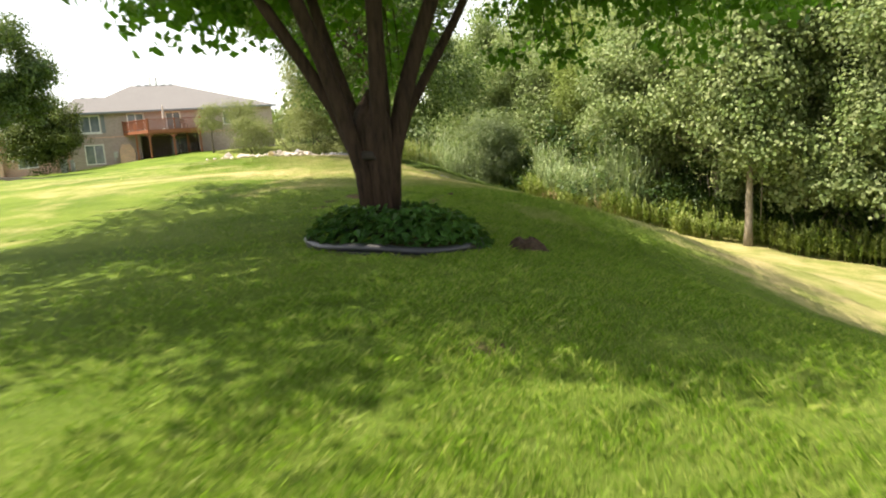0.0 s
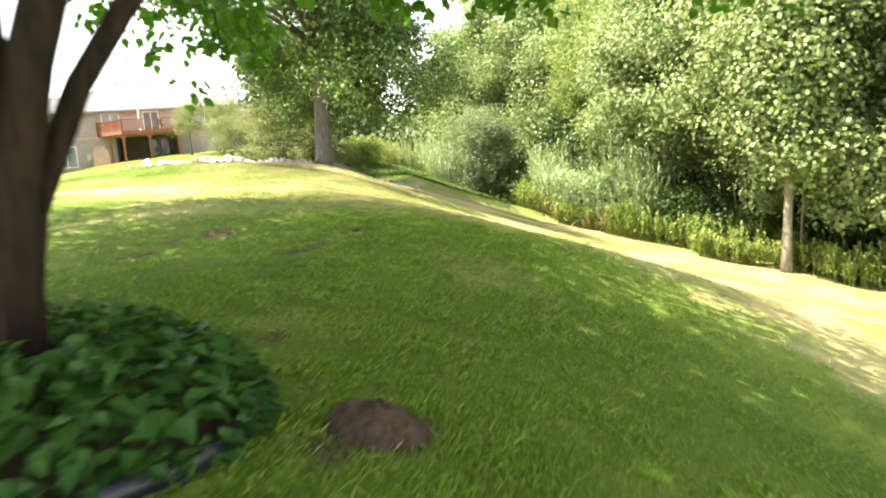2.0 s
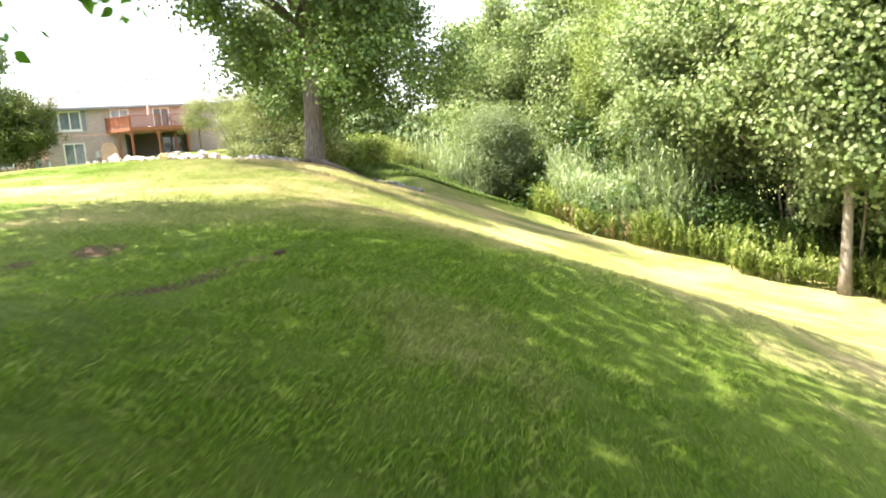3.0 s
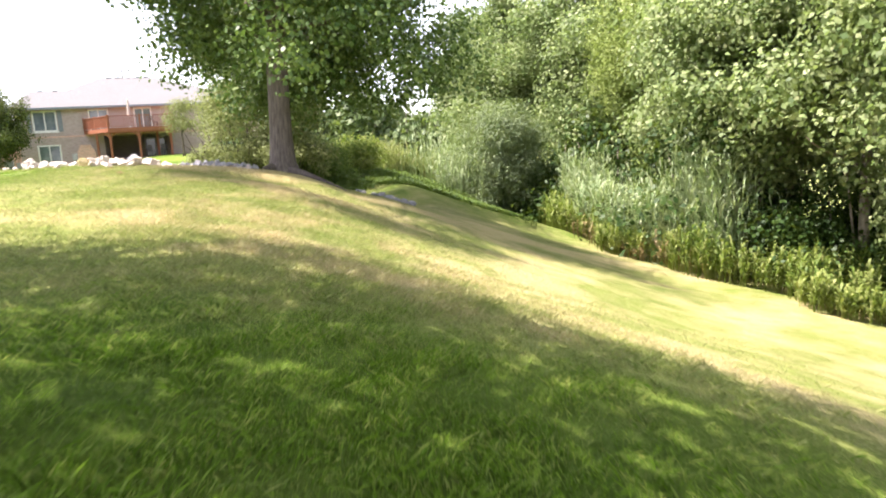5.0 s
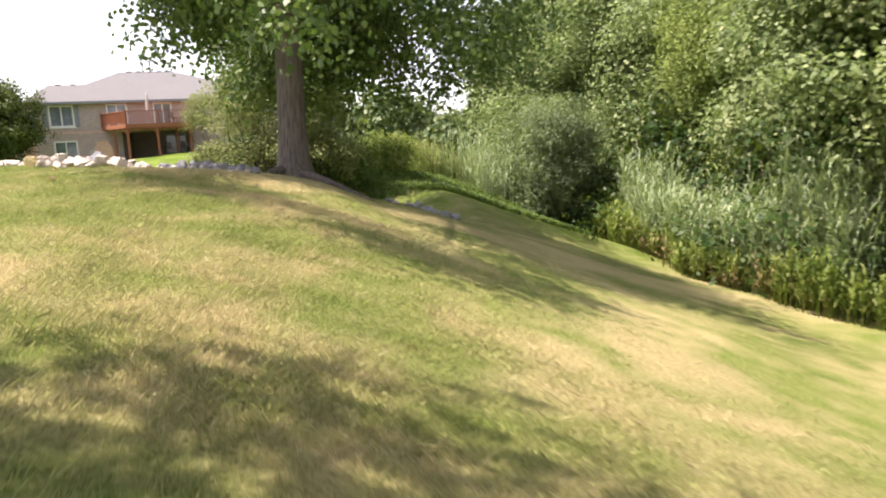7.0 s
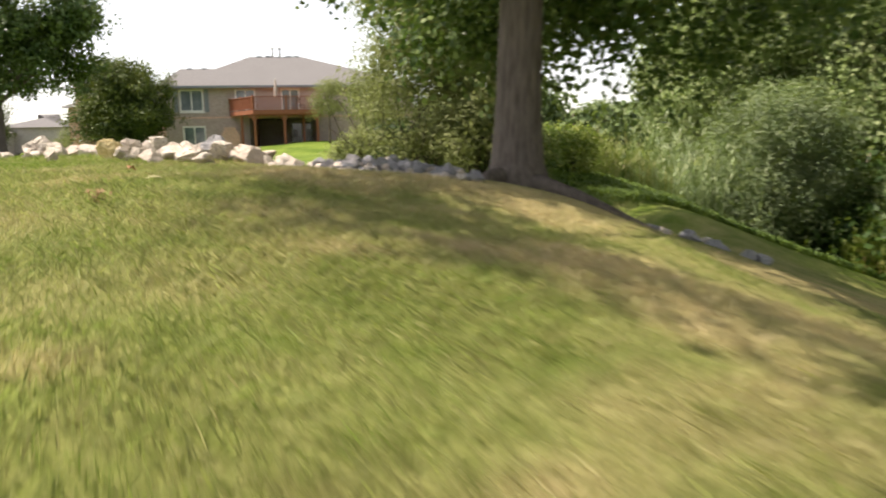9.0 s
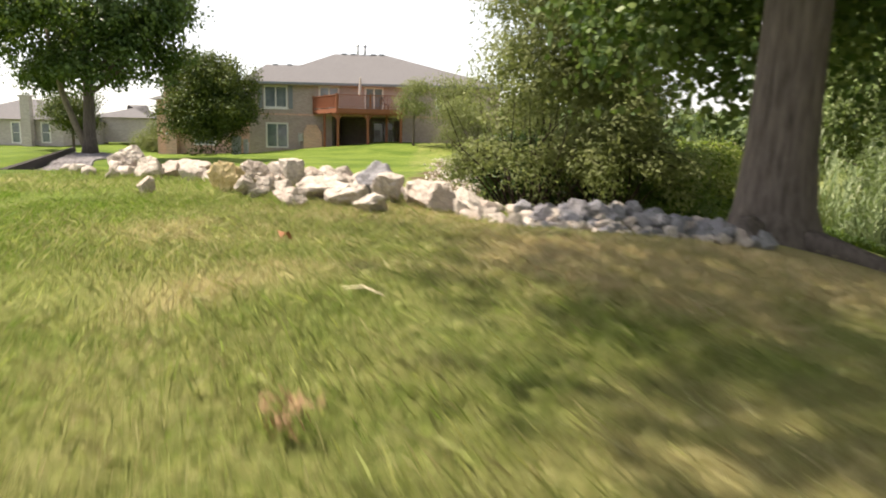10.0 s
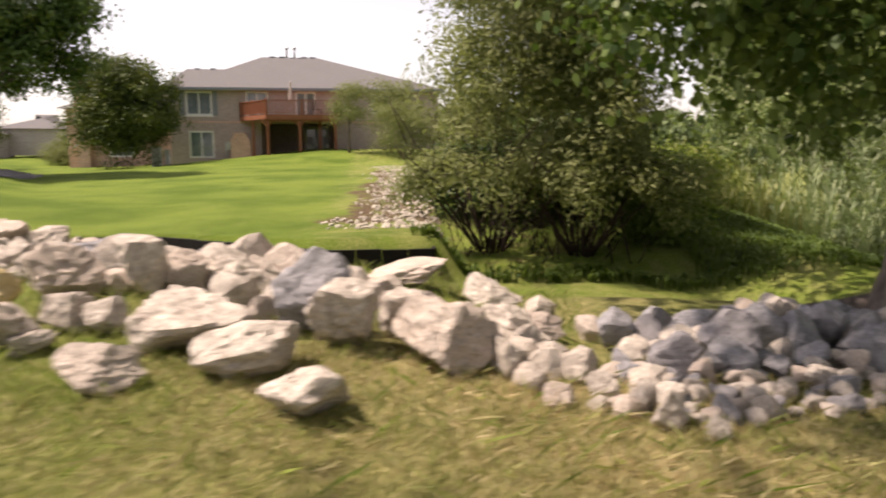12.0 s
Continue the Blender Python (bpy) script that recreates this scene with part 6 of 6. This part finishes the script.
def turf():
    rng = np.random.default_rng(3)
    way = np.array([(7.5, -78.5), (9.0, -76.0), (12.0, -72.0), (14.5, -66.0), (15.3, -62.0), (14.4, -57.5), (13.2, -53.2)])
    seg = np.hypot(*np.diff(way, axis=0).T)
    cum = np.concatenate([[0], np.cumsum(seg)])
    n = 560000
    t = rng.uniform(0, cum[-1], n)
    X = np.interp(t, cum, way[:, 0]) + rng.laplace(size=n) * 1.35
    Y = np.interp(t, cum, way[:, 1]) + rng.laplace(size=n) * 1.35
    keep = (np.hypot(X - RX, Y - RY) > RR + 0.02) & (np.hypot(X - 12.33, Y + 70.86) > 0.27) & (to_plan(X, Y)[1] < -51.3 + 0.25 * rng.normal(size=n))
    keep = keep & (soil_at(X, Y) < rng.uniform(0.3, 1.25, n))
    X, Y = X[keep], Y[keep]
    D = np.clip(dry_sun_at(X, Y) + 0.10 * rng.normal(size=len(X)), 0, 1)
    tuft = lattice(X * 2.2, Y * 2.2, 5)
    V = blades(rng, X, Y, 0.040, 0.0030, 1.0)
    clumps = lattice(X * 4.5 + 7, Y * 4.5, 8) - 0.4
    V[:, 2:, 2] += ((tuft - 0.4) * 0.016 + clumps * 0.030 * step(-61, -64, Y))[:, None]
    tagged(new("grass", quads("grass", V, BLADE, {"dry_sun": D})), "mown lawn grass with dry straw patches", "grass", kind="stuff")
    # longer seedy tufts near the boulders
    n = 90000
    X = rng.uniform(8.5, 15.0, n)
    Y = -51.9 - 0.25 * np.abs(rng.normal(size=n)) + rng.uniform(-3.4, 0.9, n)
    k = lattice(X * 1.3, Y * 1.3, 9) > 0.42
    X, Y = to_site(X[k], Y[k])
    V = blades(rng, X, Y, 0.030, 0.0020, 1.0)
    tagged(new("tall_grass", quads("tall_grass", V, BLADE, {"dry_sun": np.clip(dry_sun_at(X, Y) + 0.14 - 0.25 * step(12.4, 11.4, X) + 0.15 * rng.normal(size=len(X)), 0, 1)})), "longer tufted grass along the boulders", "grass", kind="stuff")
    # dense short straw in front of the stones
    n = 45000
    X = rng.uniform(10.8, 14.8, n)
    Y = rng.uniform(-53.4, -51.2, n) - 0.22 * np.abs(X - 13)
    X, Y = to_site(X, Y)
    V = blades(rng, X, Y, 0.024, 0.0024, 1.3)
    tagged(new("straw_grass", quads("straw_grass", V, BLADE, {"dry_sun": np.clip(dry_sun_at(X, Y) + 0.34 * step(-53.4, -52.6, Y) * step(11.7, 12.5, X) + 0.1 - 0.3 * step(12.4, 11.6, X) + 0.2 * rng.normal(size=n), 0, 1)})), "dry tan grass in front of the boulders", "grass", kind="stuff")
    n = 14000
    X = rng.uniform(9.3, 14.0, n)
    Y = -50.0 - 0.4 * (X - 11) + rng.uniform(-1.4, 1.4, n)
    X, Y = to_site(X, Y)
    V = blades(rng, X, Y, 0.045, 0.0026, 0.9)
    tagged(new("bank_grass", quads("bank_grass", V, BLADE, {"dry_sun": rng.uniform(0, 0.6, len(X))})), "rough grass growing between the boulders", "grass", kind="stuff")


turf()


def reed_bed(seed, n, place, tall, label, name="reed_bed", mat_=None, leaf_l=0.42, per=9, leaf_w=0.017):
    """Upright stalks with long leaves that arch away from them."""
    rng = np.random.default_rng(seed)
    P = np.array([place(rng) for _ in range(n)])
    Z = height(P[:, 0], P[:, 1])
    H = tall * rng.uniform(0.6, 1.15, n) * (0.55 + 0.75 * lattice(P[:, 0] * 0.8, P[:, 1] * 0.8, seed))
    lean = rng.normal(size=(n, 2)) * 0.07
    b = np.stack([P[:, 0], P[:, 1], Z], 1)
    tp = b + np.stack([lean[:, 0] * H, lean[:, 1] * H, H], 1)
    s = np.stack([np.full(n, 0.012), np.zeros(n), np.zeros(n)], 1)
    Q = [np.stack([b - s, b + s, tp + s * 0.4, tp - s * 0.4], 1)]
    for k in range(per):
        f = 0.22 + 0.75 * (k + rng.uniform(0, 1, n)) / per
        p = b + (tp - b) * f[:, None]
        a = rng.uniform(0, 2 * math.pi, n)
        L = leaf_l * rng.uniform(0.6, 1.2, n)
        rise = rng.uniform(0.7, 2.0, n)
        d = np.stack([np.cos(a) * L, np.sin(a) * L, L * rise], 1)
        w = np.stack([-np.sin(a), np.cos(a), np.zeros(n)], 1) * leaf_w
        m = p + d * 0.5 + np.stack([0 * L, 0 * L, 0.10 * L], 1)
        tip = p + d * np.array([1, 1, 0.62])
        Q.append(np.stack([p - w * 0.35, p + w * 0.35, m + w, m - w], 1))
        Q.append(np.stack([m - w, m + w, tip + w * 0.06, tip - w * 0.06], 1))
    return tagged(new(name, quads(name, np.concatenate(Q), mat_ or REED)), label, "reeds", kind="stuff")


def reed_place(rng):
    y = rng.uniform(-53.0, -41.0)
    edge = np.interp(y, [-54, -50.5, -46, -43, -41], [27.2, 26.7, 26.9, 27.7, 28.7])
    return edge + abs(rng.normal()) * 1.0, y


def weed_place(rng):
    y = rng.uniform(-66, -41)
    edge = np.interp(y, [-66, -60, -56, -52, -48, -45, -42, -40], [32.0, 29.6, 27.6, 26.7, 26.5, 26.6, 27.8, 29.0])
    return edge - 0.4 + 1.1 * math.sin(y * 1.7) * 0.4 + abs(rng.normal()) * 1.5, y


def meadow_place(rng):
    y = rng.uniform(-30, 40)
    return rng.uniform(25 + 0.05 * (y + 30), 34 + 0.9 * (y + 30)), y


def inner_place(rng):
    y = rng.uniform(-66, -40)
    return np.interp(y, [-66, -56, -48, -40], [33, 29, 27.5, 27.5]) + rng.uniform(0, 2.5), y


reed_bed(101, 1300, reed_place, 2.9, "tall grey-green reeds at the marsh edge", leaf_l=0.36, per=13, leaf_w=0.022)


def sedge_place(rng):
    return 24.3 + 0.7 * rng.normal(), -38.6 + 1.3 * rng.normal()


def stubble_place(rng):
    x, y = reed_place(rng)
    return x - 0.5 - 0.2 * abs(rng.normal()), y


reed_bed(109, 150, sedge_place, 2.6, "tall thin reeds beside the willow", leaf_l=0.3, per=8)
reed_bed(108, 420, stubble_place, 0.75, "brown dead reed stalks along the mown edge", "dead_reeds", DEADREED, 0.15, 4)
reed_bed(102, 2600, weed_place, 1.05, "yellow-green leafy weeds along the mown edge", "weeds", EDGE_WEED, 0.17, 13, 0.030)
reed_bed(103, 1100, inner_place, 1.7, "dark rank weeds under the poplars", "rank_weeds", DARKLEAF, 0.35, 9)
reed_bed(104, 5200, meadow_place, 1.1, "tall pale meadow grass beyond the ditch", "meadow_grass", MEADOW, 0.4, 5)


def ditch_place(rng):
    while True:
        x = rng.uniform(13.6, 25.0)
        y = rng.uniform(-43.8, -36.0) - max(0, x - 18) * 0.45 * rng.uniform()
        if not (x < 18.6 and y > -43.3):
            return x, y


reed_bed(105, 5200, ditch_place, 0.13, "rough green grass on the ditch bank", "bank_turf", UNDERLEAF, 0.09, 8)


def hay_place(rng):
    y = rng.uniform(-36.5, -28.0)
    return rng.uniform(20.8, 26.0), y


reed_bed(107, 1300, hay_place, 1.2, "tall pale seeding grass beside the ditch bank", "hay_grass", MEADOW, 0.35, 7)
